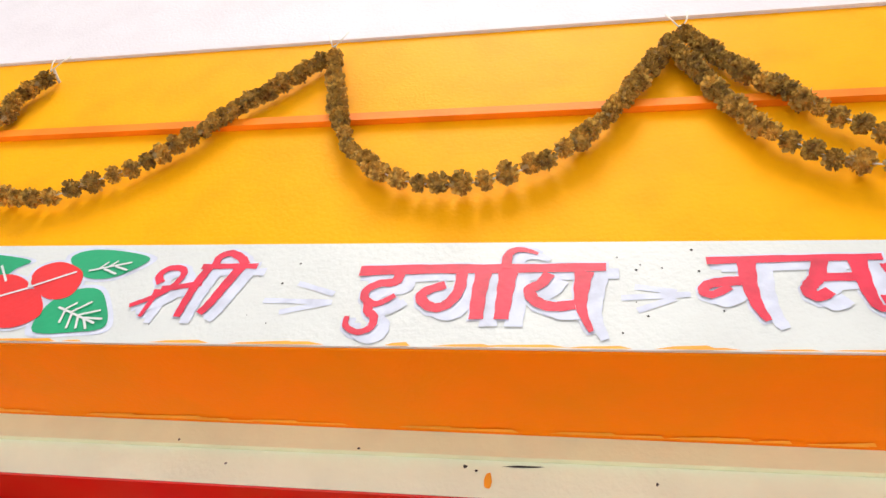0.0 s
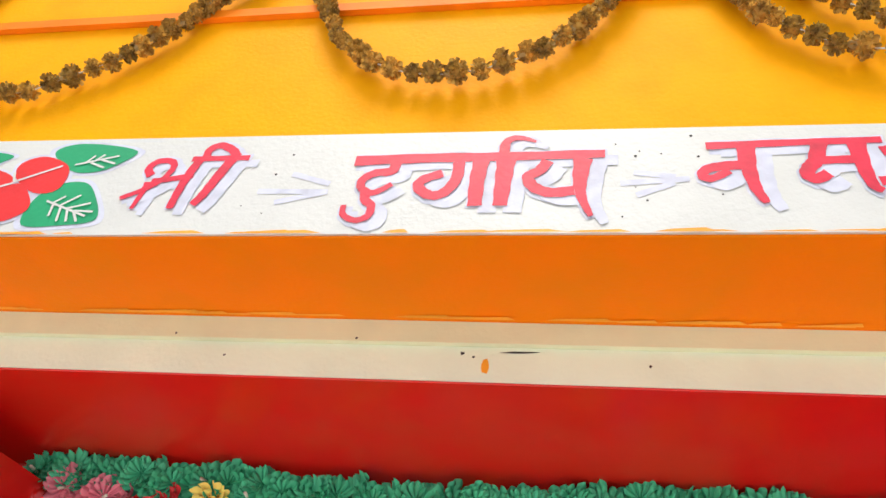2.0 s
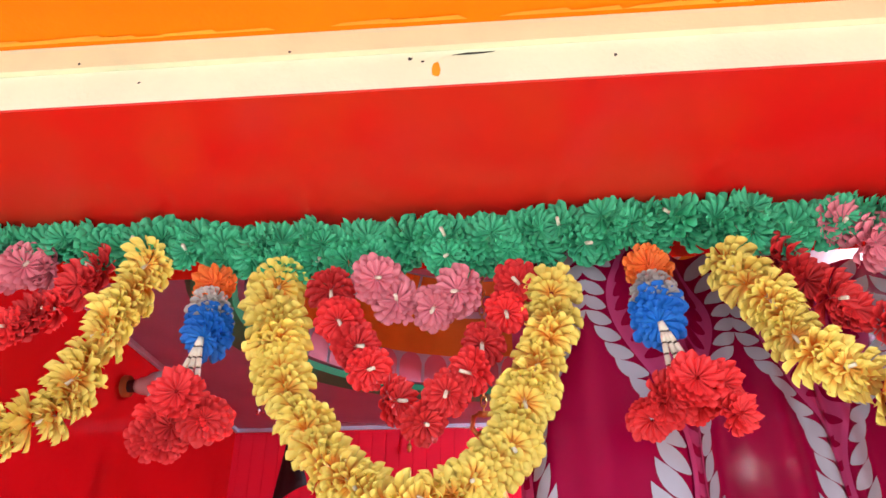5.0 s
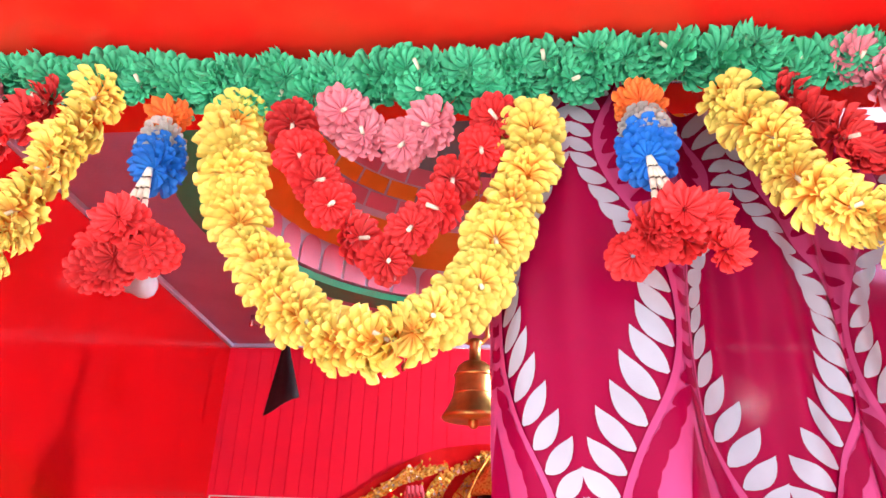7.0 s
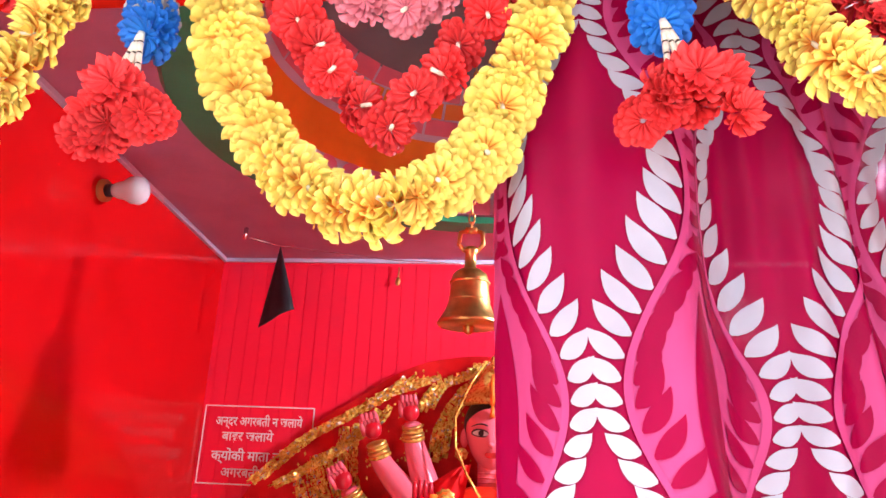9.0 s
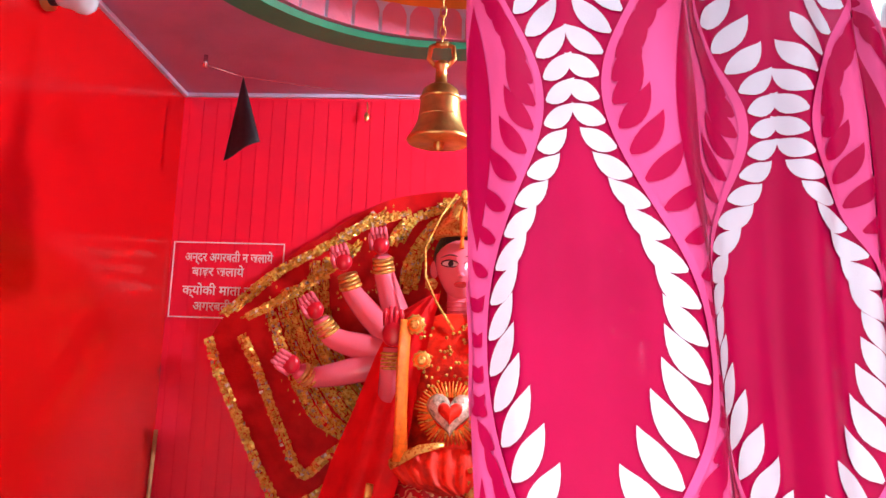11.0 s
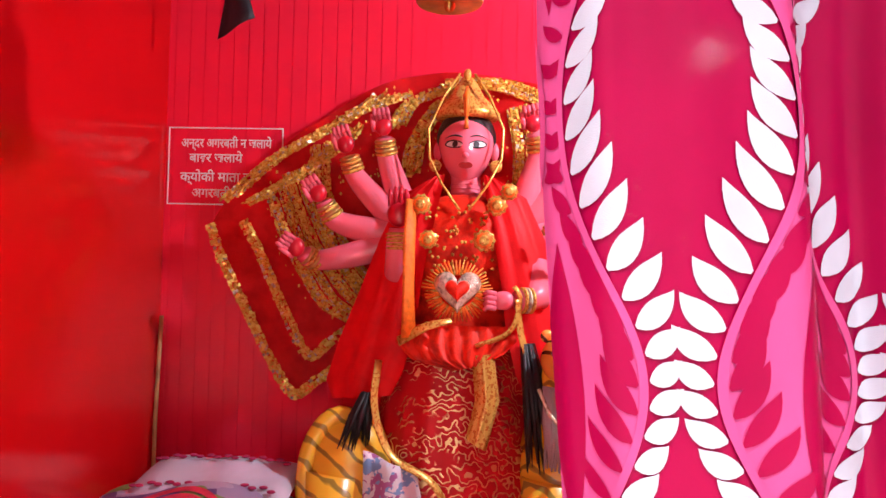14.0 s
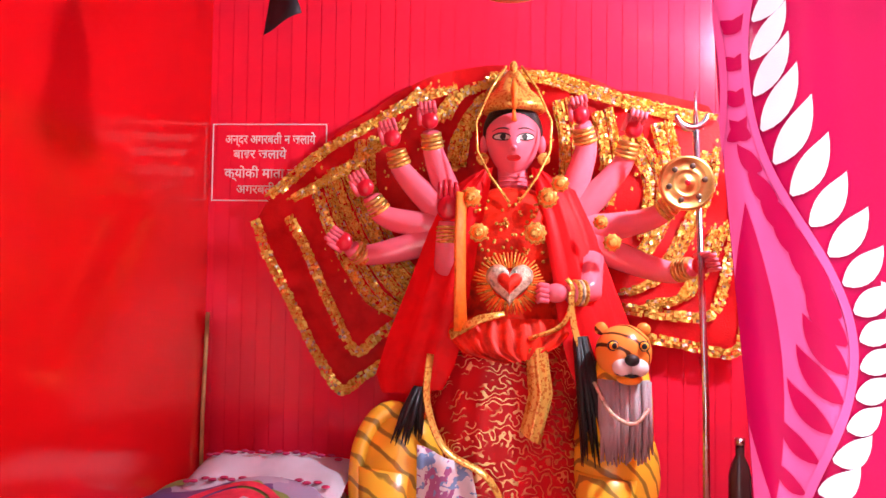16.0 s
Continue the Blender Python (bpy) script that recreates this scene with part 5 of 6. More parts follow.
drape([((0.03, 1.553, 1.23), (0.085, 1.556, 1.235)), ((0.04, 1.545, 1.12), (0.1, 1.55, 1.12)), ((0.02, 1.545, 1.03), (0.07, 1.545, 1.0))], "goldrelief", 0.003)
# hems in gold
tube(bm, curve_points([(-0.2, 1.57, 1.21), (-0.205, 1.545, 1.1), (-0.16, 1.525, 0.99), (-0.06, 1.515, 0.93), (-0.01, 1.51, 0.85), (0.05, 1.51, 0.75)], 0.015), 0.012, SI["goldrelief"], seg=8, flat=0.4)
tube(bm, curve_points([(0.14, 1.545, 1.37), (0.15, 1.55, 1.28), (0.19, 1.55, 1.18), (0.25, 1.545, 1.115), (0.29, 1.54, 1.10)], 0.015), 0.012, SI["goldrelief"], seg=8, flat=0.4)
tube(bm, curve_points([(0.13, 1.55, 1.40), (0.145, 1.545, 1.37), (0.12, 1.54, 1.29), (0.03, 1.54, 1.25)], 0.015), 0.008, SI["goldrelief"], seg=8, flat=0.5)
# long hair tufts on both sides
for x0, z0, x1, z1, r, n in ((-0.225, 1.13, -0.255, 1.02, 0.022, 26), (0.165, 1.26, 0.215, 0.98, 0.03, 46)):
    for i in range(n):
        a, b = rnd.uniform(-1, 1), rnd.uniform(-1, 1)
        tube(bm, [(x0 + 0.4 * r * a, 1.56 + 0.01 * b, z0), ((x0 + x1) / 2 + r * a, 1.545 + 0.015 * b, (z0 + z1) / 2), (x1 + 1.7 * r * a, 1.545 + 0.02 * b, z1 - 0.03 * rnd.random())], [0.008, 0.008, 0.001], SI["hair"], seg=5)


def hand(at, d, mat, size=1.0):
    """A closed hand with four curled fingers and a thumb."""
    at, d = Vector(at), Vector(d).normalized()
    side = d.cross(Vector((0, 1, 0))).normalized()
    front = Vector((0, -1, 0))
    ball(bm, at, (0.024 * size, 0.016 * size, 0.026 * size), SI["palm"], seg=14, rings=8)
    for k in range(4):
        p = at + side * (k - 1.5) * 0.0115 * size + d * 0.016 * size
        tube(bm, [p, p + d * 0.02 * size + front * 0.004, p + d * 0.026 * size + front * 0.018, p + d * 0.008 * size + front * 0.024], 0.0056 * size, SI["skin" if mat == "skin" else "palm"], seg=7)
    p = at + side * 0.026 * size
    tube(bm, [p - d * 0.01, p + d * 0.012 + front * 0.01, p + d * 0.034 * size + front * 0.006], [0.007, 0.0065, 0.004], SI["skin"], seg=7)


def arm(mid, end, wrist=0.0225, y0=1.72):
    s = -1 if end[0] < 0 else 1
    a, m, e = Vector((s * 0.13, y0, 1.53)), Vector(mid), Vector(end)
    pts = curve_points([a, a.lerp(m, 0.55) + Vector((0, 0, -0.01)), m, e], 0.02)
    n = len(pts)
    tube(bm, pts, [0.042 - (0.042 - wrist) * (i / (n - 1)) ** 0.9 + 0.004 * math.sin(math.pi * i / (n - 1)) for i in range(n)], SI["skin"], seg=16)
    d = (e - m).normalized()
    for k in range(4):
        c = e - d * (0.018 + 0.011 * k)
        rad = wrist + 0.0035 + 0.0012 * k
        tube(bm, [c - d * 0.0052, c - d * 0.003, c + d * 0.003, c + d * 0.0052], [rad - 0.003, rad + 0.002, rad + 0.002, rad - 0.003], SI["goldrelief" if k % 2 else "brass"], seg=18)
    hand(e + d * 0.022, d, "skin")
    return e, d


arm((-0.395, 1.70, 1.455), (-0.425, 1.675, 1.478))
arm((-0.345, 1.71, 1.565), (-0.378, 1.69, 1.618))
arm((-0.298, 1.72, 1.69), (-0.315, 1.70, 1.75))
arm((-0.213, 1.73, 1.745), (-0.219, 1.71, 1.80))
arm((0.2, 1.73, 1.755), (0.185, 1.71, 1.815))
arm((0.295, 1.72, 1.71), (0.312, 1.70, 1.775))
arm((0.375, 1.70, 1.565), (0.425, 1.66, 1.61))
arm((0.41, 1.68, 1.42), (0.452, 1.61, 1.435))
# the two front hands
tube(bm, [(-0.165, 1.66, 1.46), (-0.165, 1.615, 1.43), (-0.165, 1.6, 1.5), (-0.163, 1.595, 1.54)], [0.036, 0.033, 0.028, 0.023], SI["skin"], seg=14)
for k in range(5):
    lathe(bm, [(0.024, 1.485 + 0.009 * k), (0.030, 1.489 + 0.009 * k), (0.024, 1.493 + 0.009 * k)], (-0.164, 1.597, 0), 18, SI["goldrelief"])
ball(bm, (-0.162, 1.59, 1.575), (0.029, 0.013, 0.032), SI["palm"], seg=16, rings=10)
for k in range(4):
    x = -0.182 + 0.0135 * k
    tube(bm, [(x, 1.59, 1.595), (x - 0.001, 1.59, 1.625), (x - 0.002, 1.588, 1.648 - 0.006 * abs(k - 1.5))], [0.0075, 0.007, 0.004], SI["palm"], seg=8)
tube(bm, [(-0.136, 1.59, 1.57), (-0.124, 1.586, 1.595), (-0.12, 1.586, 1.61)], [0.008, 0.007, 0.004], SI["palm"], seg=8)
tube(bm, [(0.2, 1.66, 1.45), (0.19, 1.6, 1.37), (0.14, 1.565, 1.365)], [0.038, 0.034, 0.027], SI["skin"], seg=14)
for k in range(3):
    tube(bm, [(0.150 + 0.009 * k, 1.565, 1.366), (0.155 + 0.009 * k, 1.567, 1.366)], 0.033, SI["goldrelief" if k != 1 else "gem"], seg=18)
ball(bm, (0.105, 1.555, 1.365), (0.03, 0.02, 0.024), SI["skin"], seg=14, rings=8)
for k in range(4):
    tube(bm, [(0.085, 1.545, 1.382 - 0.012 * k), (0.066, 1.535, 1.385 - 0.012 * k), (0.06, 1.545, 1.38 - 0.012 * k)], 0.007, SI["skin"], seg=7)
# flower necklaces, heart brooch, streamer
for x, z, r in ((-0.105, 1.60, 0.026), (0.085, 1.60, 0.026), (-0.085, 1.512, 0.024), (0.055, 1.512, 0.028), (0.115, 1.635, 0.022), (0.215, 1.54, 0.018), (0.243, 1.49, 0.022)):
    for k in range(3):
        lathe(bm, [(r * (1 - 0.25 * k), 0.0), (r * (0.96 - 0.25 * k), 0.006), (r * (0.7 - 0.2 * k), 0.008)], (0, 0, 0), 20, SI["goldrelief" if k != 1 else "marigold"], wave=lambda a, t: 0.08 * math.cos(10 * a))
    ring_verts = list(bm.verts)[-180:]
    for i, v in enumerate(ring_verts):
        c = v.co.copy()
        v.co = Vector((x + c.x, 1.578 - c.z - 0.004 * (i // 60), z + c.y))
tube(bm, [(-0.128, 1.575, 1.61), (-0.13, 1.555, 1.5), (-0.128, 1.545, 1.38), (-0.125, 1.545, 1.27)], [0.018, 0.02, 0.019, 0.024], SI["marigold"], seg=8, flat=0.35)
tube(bm, [(-0.15, 1.55, 1.26), (-0.08, 1.535, 1.30), (-0.02, 1.53, 1.315)], [0.016, 0.014, 0.008], SI["goldrelief"], seg=8, flat=0.4)
for k in range(54):
    a = 2 * math.pi * k / 54
    L = 0.078 + 0.012 * rnd.random()
    c = Vector((-0.008, 1.545, 1.385))
    d = Vector((math.cos(a), 0, math.sin(a) * 0.9))
    tube(bm, [c + d * 0.045, c + d * L + Vector((0, 0.012, 0))], [0.004, 0.0018], SI["marigold" if k % 3 else "goldrelief"], seg=5)


def heart(scale, y, mat, thick):
    pts = []
    for k in range(32):
        a = 2 * math.pi * k / 32
        pts.append((16 * math.sin(a) ** 3 / 17 * scale, (13 * math.cos(a) - 5 * math.cos(2 * a) - 2 * math.cos(3 * a) - math.cos(4 * a)) / 17 * scale))
    prism(bm, [(-0.008 + x, y, 1.39 + z) for x, z in pts], [(-0.008 + x * 0.85, y - thick, 1.39 + z * 0.85) for x, z in pts], SI[mat])


heart(0.062, 1.545, "gem", 0.012)
heart(0.032, 1.533, "orangecloth", 0.007)
# small gold pieces scattered on the bodice
for i in range(90):
    x, z = rnd.uniform(-0.1, 0.1), rnd.uniform(1.43, 1.6)
    if abs(x) < 0.11 - 0.3 * max(0, 1.5 - z):
        ball(bm, (x, 1.70 - 0.62 * math.sqrt(max(0.16 ** 2 - x * x, 0.0001)) - 0.004, z), (0.0045, 0.003, 0.0045), SI["goldrelief"], seg=7, rings=5)
statue = thing("goddess_statue", bm, [M[k] for k in STATUE], "many-armed pink enamel goddess statue in red and gold dress", "statue")

# ---- gold banded cloth spread behind the statue ----
# outline of the spread cloth as radius over angle, and its sequin bands as curves in millimetres
FA = (-1.56, -0.75, -0.49, -0.4, -0.33, -0.06, 0.13, 0.32, 0.55, 0.7, 0.81, 1.03, 1.3, 1.58, 1.88, 2.03, 2.32, 2.6, 2.78, 2.96, 3.22, 3.57, 3.77, 3.8, 3.92)
FR = (0.141, 0.214, 0.352, 0.501, 0.649, 0.659, 0.649, 0.655, 0.701, 0.715, 0.665, 0.591, 0.573, 0.573, 0.587, 0.587, 0.594, 0.639, 0.686, 0.729, 0.637, 0.586, 0.576, 0.415, 0.216)
FC = (-0.003, 1.419)
BANDS_LEFT = (
    ((-716, 1549), (-668, 1433), (-601, 1308), (-535, 1183), (-466, 1083), (-406, 1118), (-328, 1171)),
    ((-620, 1561), (-564, 1459), (-506, 1333), (-427, 1193), (-369, 1228), (-306, 1273)),
    ((-544, 1650), (-502, 1539), (-444, 1428), (-379, 1335), (-296, 1289)),
    ((-497, 1698), (-455, 1587), (-397, 1476), (-332, 1383), (-268, 1321)),
    ((-418, 1778), (-413, 1651), (-366, 1508), (-317, 1430), (-253, 1368)),
    ((-673, 1625), (-546, 1738), (-419, 1810), (-324, 1866), (-253, 1922)),
    ((-608, 1617), (-481, 1690), (-355, 1786), (-323, 1834)),
)
BANDS_TOP = (
    ((-163, 1700), (-145, 1795), (-87, 1890), (-9, 1938)),
    ((-204, 1834), (-166, 1898), (-71, 1938), (38, 1953)),
    ((-340, 1866), (-261, 1893), (-182, 1922)),
    ((-56, 1962), (85, 1953), (210, 1914), (379, 1867), (532, 1835)),
)
BANDS_RIGHT = (
    ((649, 1397), (634, 1290), (607, 1206), (487, 1223), (351, 1247)),
    ((615, 1627), (600, 1503), (555, 1319), (457, 1302), (305, 1323)),
    ((562, 1549), (517, 1441), (457, 1348), (366, 1331)),
    ((532, 1750), (517, 1641), (456, 1502), (381, 1393), (305, 1361)),
    ((402, 1827), (426, 1703), (396, 1548), (335, 1439)),
    ((241, 1859), (265, 1718), (243, 1593)),
    ((132, 1890), (152, 1780), (150, 1654)),
    ((318, 1796), (380, 1671), (365, 1516)),
)


def fan_point(a, f, y):
    r = float(np.interp(a, FA, FR)) * f
    return (FC[0] + r * math.cos(a), y + 0.008 * math.sin(16 * a + 4 * f) * f, FC[1] + r * math.sin(a))


fan = root("gold_banded_cloth", (0, 1.8, 1.4), "red net cloth with gold sequin bands spread behind the statue", "cloth")


def on_fan(name, bm, mat, label="", smooth=False):
    ob = part(name, bm, mat, fan, label, smooth)
    ob.location = (0, -1.8, -1.4)
    return ob


bm = bmesh.new()
grid = [[bm.verts.new(fan_point(FA[0] + (FA[-1] - FA[0]) * i / 240, 0.1 + 0.9 * j / 12, 1.797)) for i in range(241)] for j in range(13)]
for a, b in zip(grid, grid[1:]):
    for i in range(240):
        bm.faces.new((a[i], a[i + 1], b[i + 1], b[i]))
on_fan("net", bm, M["fanred"], smooth=True)
rr = random.Random(2)


def sequin_band(ctrl, wide, y):
    """A ruffled ribbon of sequins: many small facets that tilt at random along a curve, a few coloured near white as
    glints.
    """
    line = curve_points([Vector((a / 1000, 0, b / 1000)) for a, b in ctrl], 0.0065)
    bm = bmesh.new()
    for i, p in enumerate(line):
        d = (line[min(i + 1, len(line) - 1)] - line[max(i - 1, 0)]).normalized()
        n = Vector((-d.z, 0, d.x))
        for k in (-0.5, 0.0, 0.5):
            if rr.random() < 0.1:
                continue
            c = p + n * wide * (k + rr.uniform(-0.12, 0.12)) + Vector((0, y + rr.uniform(-0.004, 0.002), 0))
            u = d * 0.0046 + Vector((0, rr.uniform(-0.0035, 0.0035), 0))
            v = n * wide * 0.24 + Vector((0, rr.uniform(-0.0045, 0.0045), 0))
            f = bm.faces.new([bm.verts.new(q) for q in (c - u - v, c + u - v, c + u + v, c - u + v)])
            # about one facet in eight is coloured near white as a painted sparkle
            f.material_index = 1 if rr.random() < 0.12 else 0
    on_fan("sequin_band", bm, [M["goldtrim"], M["gem"]], "gold sequin band")


for group in (BANDS_LEFT, BANDS_TOP, BANDS_RIGHT):
    for j, ctrl in enumerate(group):
        sequin_band(ctrl, 0.019 if j < 2 else 0.016, 1.785)
        if j >= 2 or group is BANDS_TOP:
            for off, wide in ((19, 0.005), (-16, 0.005), (31, 0.011)):
                sequin_band([(x + off, z + 0.35 * off) for x, z in ctrl], wide, 1.787)
bm = bmesh.new()
for i in range(420):
    a, f = rr.uniform(-0.3, 3.5), rr.uniform(0.25, 0.97)
    c = Vector(fan_point(a, f, 1.784))
    if a > 2.9 and f > 0.75 or a < 0.1 and f > 0.8:
        continue
    t = 0.0026 * rr.uniform(0.6, 1.6)
    e = [Vector((t * math.cos(q), rr.uniform(-0.002, 0.002), t * math.sin(q) * 1.6)) for q in (0.3, 1.9, 3.4, 5.0)]
    bm.faces.new([bm.verts.new(c + q) for q in e])
tagged(on_fan("sequins", bm, M["goldtrim"], "scattered gold sequins"), kind="stuff")

# ---- trident staff and gold discus ----
g = root("trident_staff", (0.470, 1.565, 0.5), "silver metal staff with a crescent head, held upright", "staff")
bm = bmesh.new()
tube(bm, [(0, 0, 0), (-0.004, 0.0, 0.6), (-0.02, 0.03, 1.28)], 0.0085, seg=10)
part("shaft", bm, M["steel"], g)
bm = bmesh.new()
tube(bm, [(-0.05 + 0.038 * math.cos(a) + 0.02, 0.03, 1.315 + 0.038 * math.sin(a)) for a in [math.pi + math.pi * k / 12 for k in range(13)]], [0.003, 0.006, 0.008, 0.009, 0.01, 0.01, 0.01, 0.01, 0.01, 0.009, 0.008, 0.006, 0.003], seg=8)
tube(bm, [(-0.02, 0.03, 1.27), (-0.022, 0.03, 1.37)], [0.008, 0.002], seg=8)
part("crescent_head", bm, M["steel"], g)
g = root("gold_discus", (0.424, 1.585, 1.639), "round gold disc with six dark studs", "disc")
bm = bmesh.new()
lathe(bm, [(0.0, 0.012), (0.012, 0.012), (0.016, 0.006), (0.03, 0.006), (0.033, 0.009), (0.036, 0.006), (0.056, 0.006), (0.060, 0.012), (0.066, 0.012), (0.068, 0.0), (0.066, -0.006), (0.0, -0.006)], seg=40)
ob = part("plate", bm, M["brass"], g)
ob.matrix_basis = Matrix.Rotation(radians(90), 4, "X")
for k in range(7):
    bm = bmesh.new()
    a = 2 * math.pi * k / 6 + 0.2
    r = 0.044 if k < 6 else 0
    ball(bm, (r * math.cos(a), -0.007 - (0.006 if k == 6 else 0), r * math.sin(a)), (0.0075, 0.004, 0.0075), seg=10, rings=6)
    part("stud", bm, M["strawdark" if k < 6 else "palm"], g)

# ---- tiger statue ----
bm = bmesh.new()
TI = ["tiger", "tigerface", "eyewhite", "hair", "mane", "drip", "gem"]
ball(bm, (-0.06, 1.69, 0.93), (0.33, 0.1, 0.125), 0, seg=32, rings=18)
ball(bm, (-0.27, 1.62, 0.93), (0.115, 0.1, 0.15), 0, seg=28, rings=18)
ball(bm, (0.26, 1.62, 0.92), (0.11, 0.1, 0.17), 0, seg=28, rings=18)
for x, y in ((-0.3, 1.57), (-0.2, 1.74), (0.23, 1.56), (0.31, 1.68)):
    tube(bm, [(x, y, 0.93), (x - 0.015, y - 0.01, 0.75), (x + 0.01, y - 0.01, 0.6), (x + 0.0, y - 0.02, 0.52)], [0.075, 0.055, 0.042, 0.05], 0, seg=16)
    ball(bm, (x, y - 0.045, 0.525), (0.045, 0.06, 0.025), 0, seg=14, rings=8)
tube(bm, curve_points([(-0.24, 1.60, 1.055), (-0.31, 1.58, 1.065), (-0.36, 1.57, 1.0), (-0.375, 1.565, 0.9), (-0.36, 1.56, 0.8), (-0.33, 1.56, 0.7)], 0.02), 0.024, 0, seg=12)
tube(bm, [(0.255, 1.62, 1.0), (0.262, 1.58, 1.12), (0.262, 1.54, 1.2)], [0.1, 0.08, 0.06], 0, seg=18)
ball(bm, (0.262, 1.525, 1.228), (0.066, 0.062, 0.066), 1, seg=28, rings=18)
for s in (-1, 1):
    ball(bm, (0.268 + s * 0.017, 1.470, 1.199), (0.025, 0.028, 0.021), 2, seg=16, rings=10)
    ball(bm, (0.264 + s * 0.035, 1.474, 1.248), (0.014, 0.008, 0.013), 3, seg=14, rings=8)
    ball(bm, (0.264 + s * 0.035, 1.469, 1.248), (0.0105, 0.007, 0.0095), 5, seg=14, rings=8)
    ball(bm, (0.264 + s * 0.034, 1.464, 1.248), (0.0065, 0.004, 0.0075), 3, seg=10, rings=6)
    ball(bm, (0.262 + s * 0.05, 1.54, 1.282), (0.017, 0.01, 0.016), 1, seg=14, rings=8)
ball(bm, (0.267, 1.448, 1.218), (0.017, 0.013, 0.014), 3, seg=14, rings=8)
ball(bm, (0.267, 1.478, 1.172), (0.03, 0.03, 0.014), 5, seg=16, rings=8)
tube(bm, [(0.235, 1.463, 1.186), (0.267, 1.449, 1.181), (0.299, 1.463, 1.186)], 0.004, 3, seg=6)
rt = random.Random(4)
for i in range(70):
    x = 0.262 + rt.uniform(-0.055, 0.055)
    y = 1.475 + rt.uniform(-0.01, 0.03)
    tube(bm, [(x, y + 0.02, 1.165), (x * 1.0, y + 0.008, 1.08), (x + rt.uniform(-0.01, 0.01), y + 0.015, 0.97 + 0.03 * rt.random())], [0.008, 0.008, 0.002], 4, seg=5)
tube(bm, curve_points([(0.19, 1.5, 1.16), (0.22, 1.455, 1.1), (0.27, 1.445, 1.075), (0.31, 1.46, 1.11)], 0.012), 0.005, 6, seg=6)
thing("tiger_statue", bm, [M[k] for k in TI], "yellow striped tiger statue with grey mane under the goddess", "statue")

# ---- bedding and offerings ----
bm = bmesh.new()
block(bm, -0.845, -0.42, 1.05, 1.72, 0.501, 0.82)
bmesh.ops.bevel(bm, geom=bm.edges[:], offset=0.03, segments=3, affect="EDGES")
thing("wooden_chest", bm, M["wood"], "low wooden chest that holds folded bedding", "chest")
cover = root("printed_cover", (-0.63, 1.36, 0.82), "folded purple printed cover with a large red rose", "bedding")
bm = bmesh.new()
def heap(x, y):
    e = max(0.0, 1 - (abs(x) / 0.235) ** 4) * max(0.0, 1 - (abs(y) / 0.27) ** 4)
    return 0.095 * e ** 0.4 + 0.012 * math.sin(19 * x + 7 * y) * e + 0.008 * math.sin(31 * y - 12 * x) * e
grid = [[bm.verts.new((x, y, heap(x, y))) for x in np.linspace(-0.235, 0.235, 33)] for y in np.linspace(-0.27, 0.27, 37)]
for a, b in zip(grid, grid[1:]):
    for i in range(32):
        bm.faces.new((a[i], a[i + 1], b[i + 1], b[i]))
part("cloth", bm, M["cover"], cover)
bm = bmesh.new()
for k, (r0, r1) in enumerate(((0.105, 0.085), (0.075, 0.0), (0.045, 0.03))):
    n = 36
    ra = [bm.verts.new((0.02 + r0 * math.cos(2 * math.pi * i / n) * 1.1, -0.06 + r0 * math.sin(2 * math.pi * i / n), heap(0.02 + r0 * math.cos(2 * math.pi * i / n) * 1.1, -0.06 + r0 * math.sin(2 * math.pi * i / n)) + 0.003 + 0.001 * k)) for i in range(n)]
    rb = [bm.verts.new((0.02 + r1 * math.cos(2 * math.pi * i / n) * 1.1, -0.06 + r1 * math.sin(2 * math.pi * i / n), heap(0.02 + r1 * math.cos(2 * math.pi * i / n) * 1.1, -0.06 + r1 * math.sin(2 * math.pi * i / n)) + 0.003 + 0.001 * k)) for i in range(n)]
    for i in range(n):
        bm.faces.new((ra[i], ra[(i + 1) % n], rb[(i + 1) % n], rb[i])).material_index = 1 if k == 2 else 0
part("rose_print", bm, [M["rosered"], M["pillow"]], cover, "large red rose print")
pillow = root("pillow", (-0.60, 1.56, 0.888), "white pillow with crimson stitched zigzag border", "pillow")
bm = bmesh.new()
for sgn in (1, -1):
    grid = [[bm.verts.new((x, y, sgn * 0.042 * (max(0, 1 - (x / 0.2) ** 4) * max(0, 1 - (y / 0.12) ** 4)) ** 0.5 + 0.02 * y / 0.12 + 0.004 * math.sin(40 * x))) for x in np.linspace(-0.2, 0.2, 25)] for y in np.linspace(-0.12, 0.12, 17)]
    for a, b in zip(grid, grid[1:]):
        for i in range(24):
            bm.faces.new((a[i], a[i + 1], b[i + 1], b[i]) if sgn > 0 else (a[i], b[i], b[i + 1], a[i + 1]))
part("case", bm, M["pillow"], pillow)
bm = bmesh.new()
for row, y in ((0, -0.085), (1, 0.06)):
    for i in range(16):
        x = -0.17 + 0.0225 * i
        z = 0.042 * (max(0, 1 - (x / 0.2) ** 4) * max(0, 1 - (y / 0.12) ** 4)) ** 0.5 + 0.02 * y / 0.12 + 0.008
        ball(bm, (x, y + 0.008 * (-1) ** i, z), (0.011, 0.008, 0.004), seg=8, rings=5)
part("stitching", bm, M["stitch"], pillow, "crimson stitched border")
bm = bmesh.new()
block(bm, 0.5, 0.72, 1.6, 1.8, 0.501, 0.76)
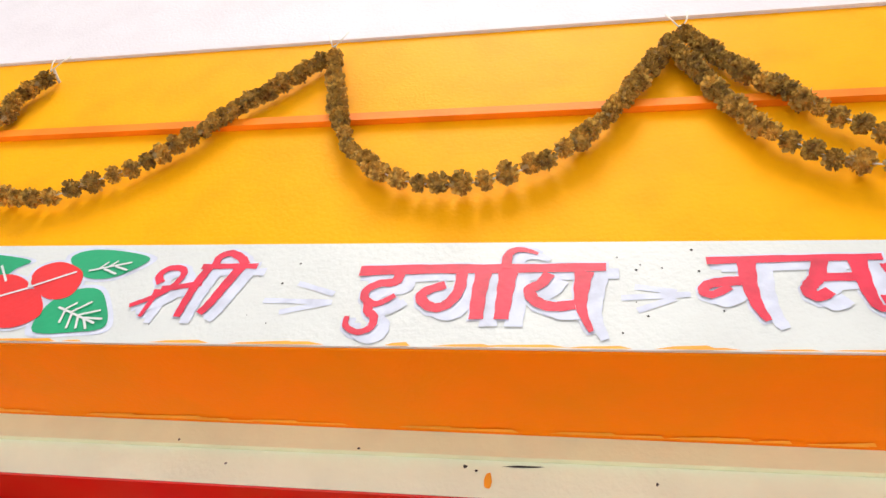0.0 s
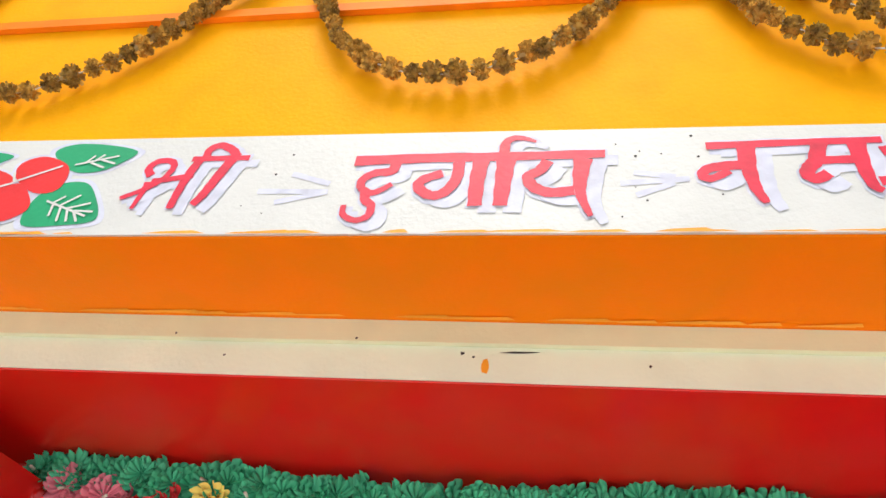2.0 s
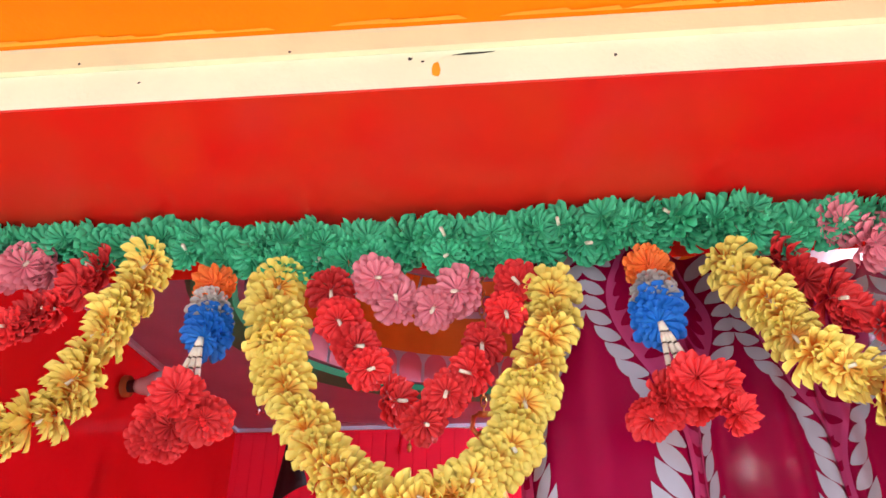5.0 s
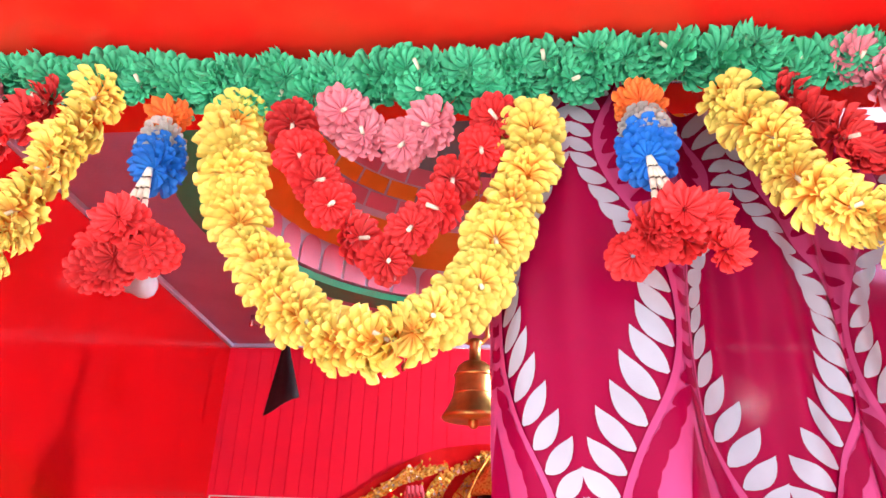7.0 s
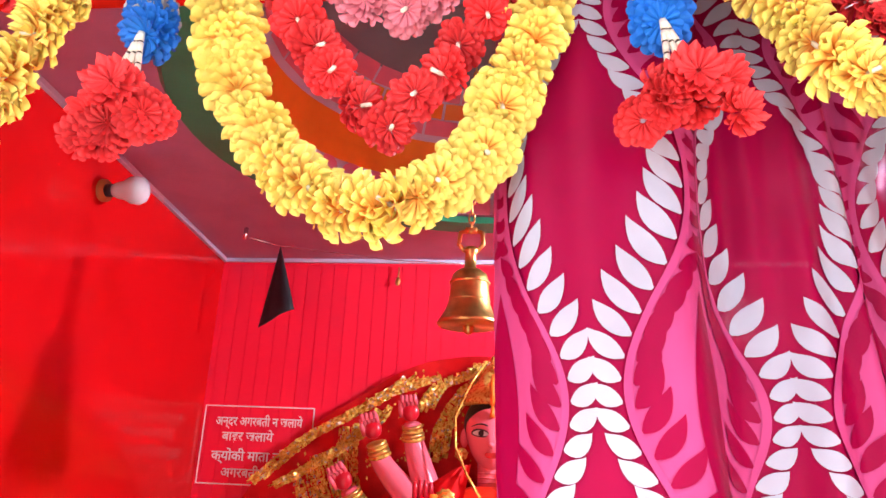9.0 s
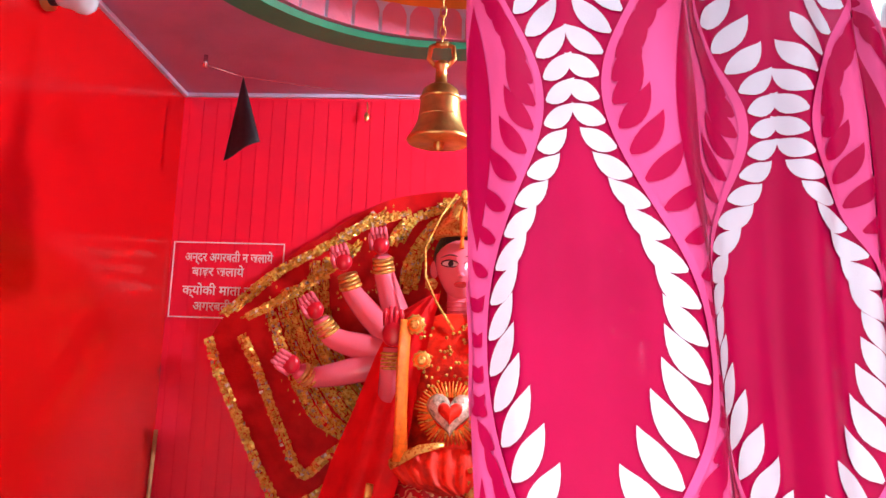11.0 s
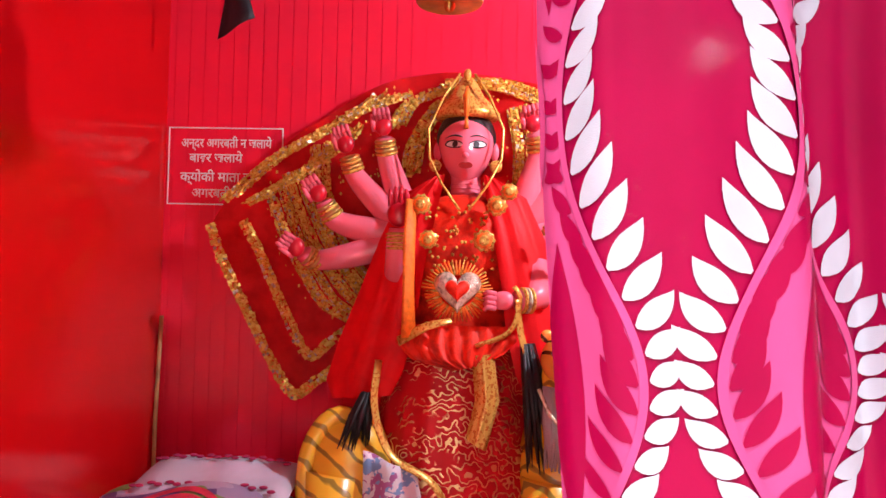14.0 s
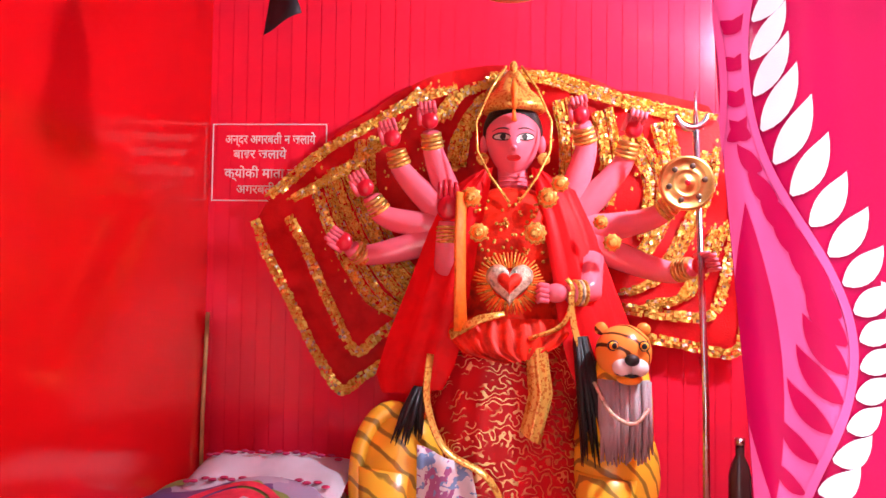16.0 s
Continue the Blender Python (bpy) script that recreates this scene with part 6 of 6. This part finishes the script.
bmesh.ops.bevel(bm, geom=bm.edges[:], offset=0.01, segments=2, affect="EDGES")
thing("offering_stand", bm, M["plinth"], "small red stand beside the statue", "stand")
for x, h in ((0.585, 0.24), (0.645, 0.19)):
    g = root("bottle", (x, 1.68, 0.76), "dark glass bottle with a cap on the red stand", "bottle", "bottles on the stand")
    bm = bmesh.new()
    lathe(bm, [(0.026, 0.0), (0.028, 0.006), (0.028, h * 0.6), (0.022, h * 0.72), (0.011, h * 0.82), (0.011, h * 0.93)], seg=20)
    part("glass", bm, M["bottle"], g)
    bm = bmesh.new()
    lathe(bm, [(0.013, h * 0.93), (0.013, h * 1.0), (0.0, h * 1.005)], seg=14)
    part("cap", bm, M["steel"], g)


# ---- cloth over the tiger's back ----
M["saddle"] = patchy("blue_and_white_print", [(0.7, 0.7, 0.78), (0.2, 0.35, 0.6), (0.75, 0.72, 0.76), (0.4, 0.12, 0.3), (0.7, 0.68, 0.74)], 34)
bm = bmesh.new()
grid = []
for j in range(9):
    v = j / 8
    grid.append([bm.verts.new((-0.225 + 0.13 * u + 0.05 * v * u, 1.515 + 0.012 * math.sin(9 * u + 3 * v) - 0.01 * v, 1.0 - 0.05 * u - 0.3 * v * (1 - 0.25 * u))) for u in [i / 10 for i in range(11)]])
for a, b in zip(grid, grid[1:]):
    for i in range(10):
        bm.faces.new((a[i], a[i + 1], b[i + 1], b[i]))
ob = thing("saddle_cloth", bm, M["saddle"], "white and blue printed cloth draped over the tiger", "cloth")
mod = ob.modifiers.new("thick", "SOLIDIFY")
mod.thickness = 0.003

# ---- the shrine room and all that stands in it, set behind the door ----
ROOM_THINGS = ("wall_left wall_right wall_back trim_ceiling trim_side floor ceiling roof bell bulb lit_bulb pennant wire hanging_charm bamboo_stick "
               "notice goddess_statue gold_banded_cloth trident_staff gold_discus tiger_statue wooden_chest printed_cover pillow offering_stand bottle saddle_cloth").split()
for ob in scene.objects:
    if ob.parent is None and ob.name.split(".")[0] in ROOM_THINGS:
        ob.matrix_basis = ROOM @ ob.matrix_basis
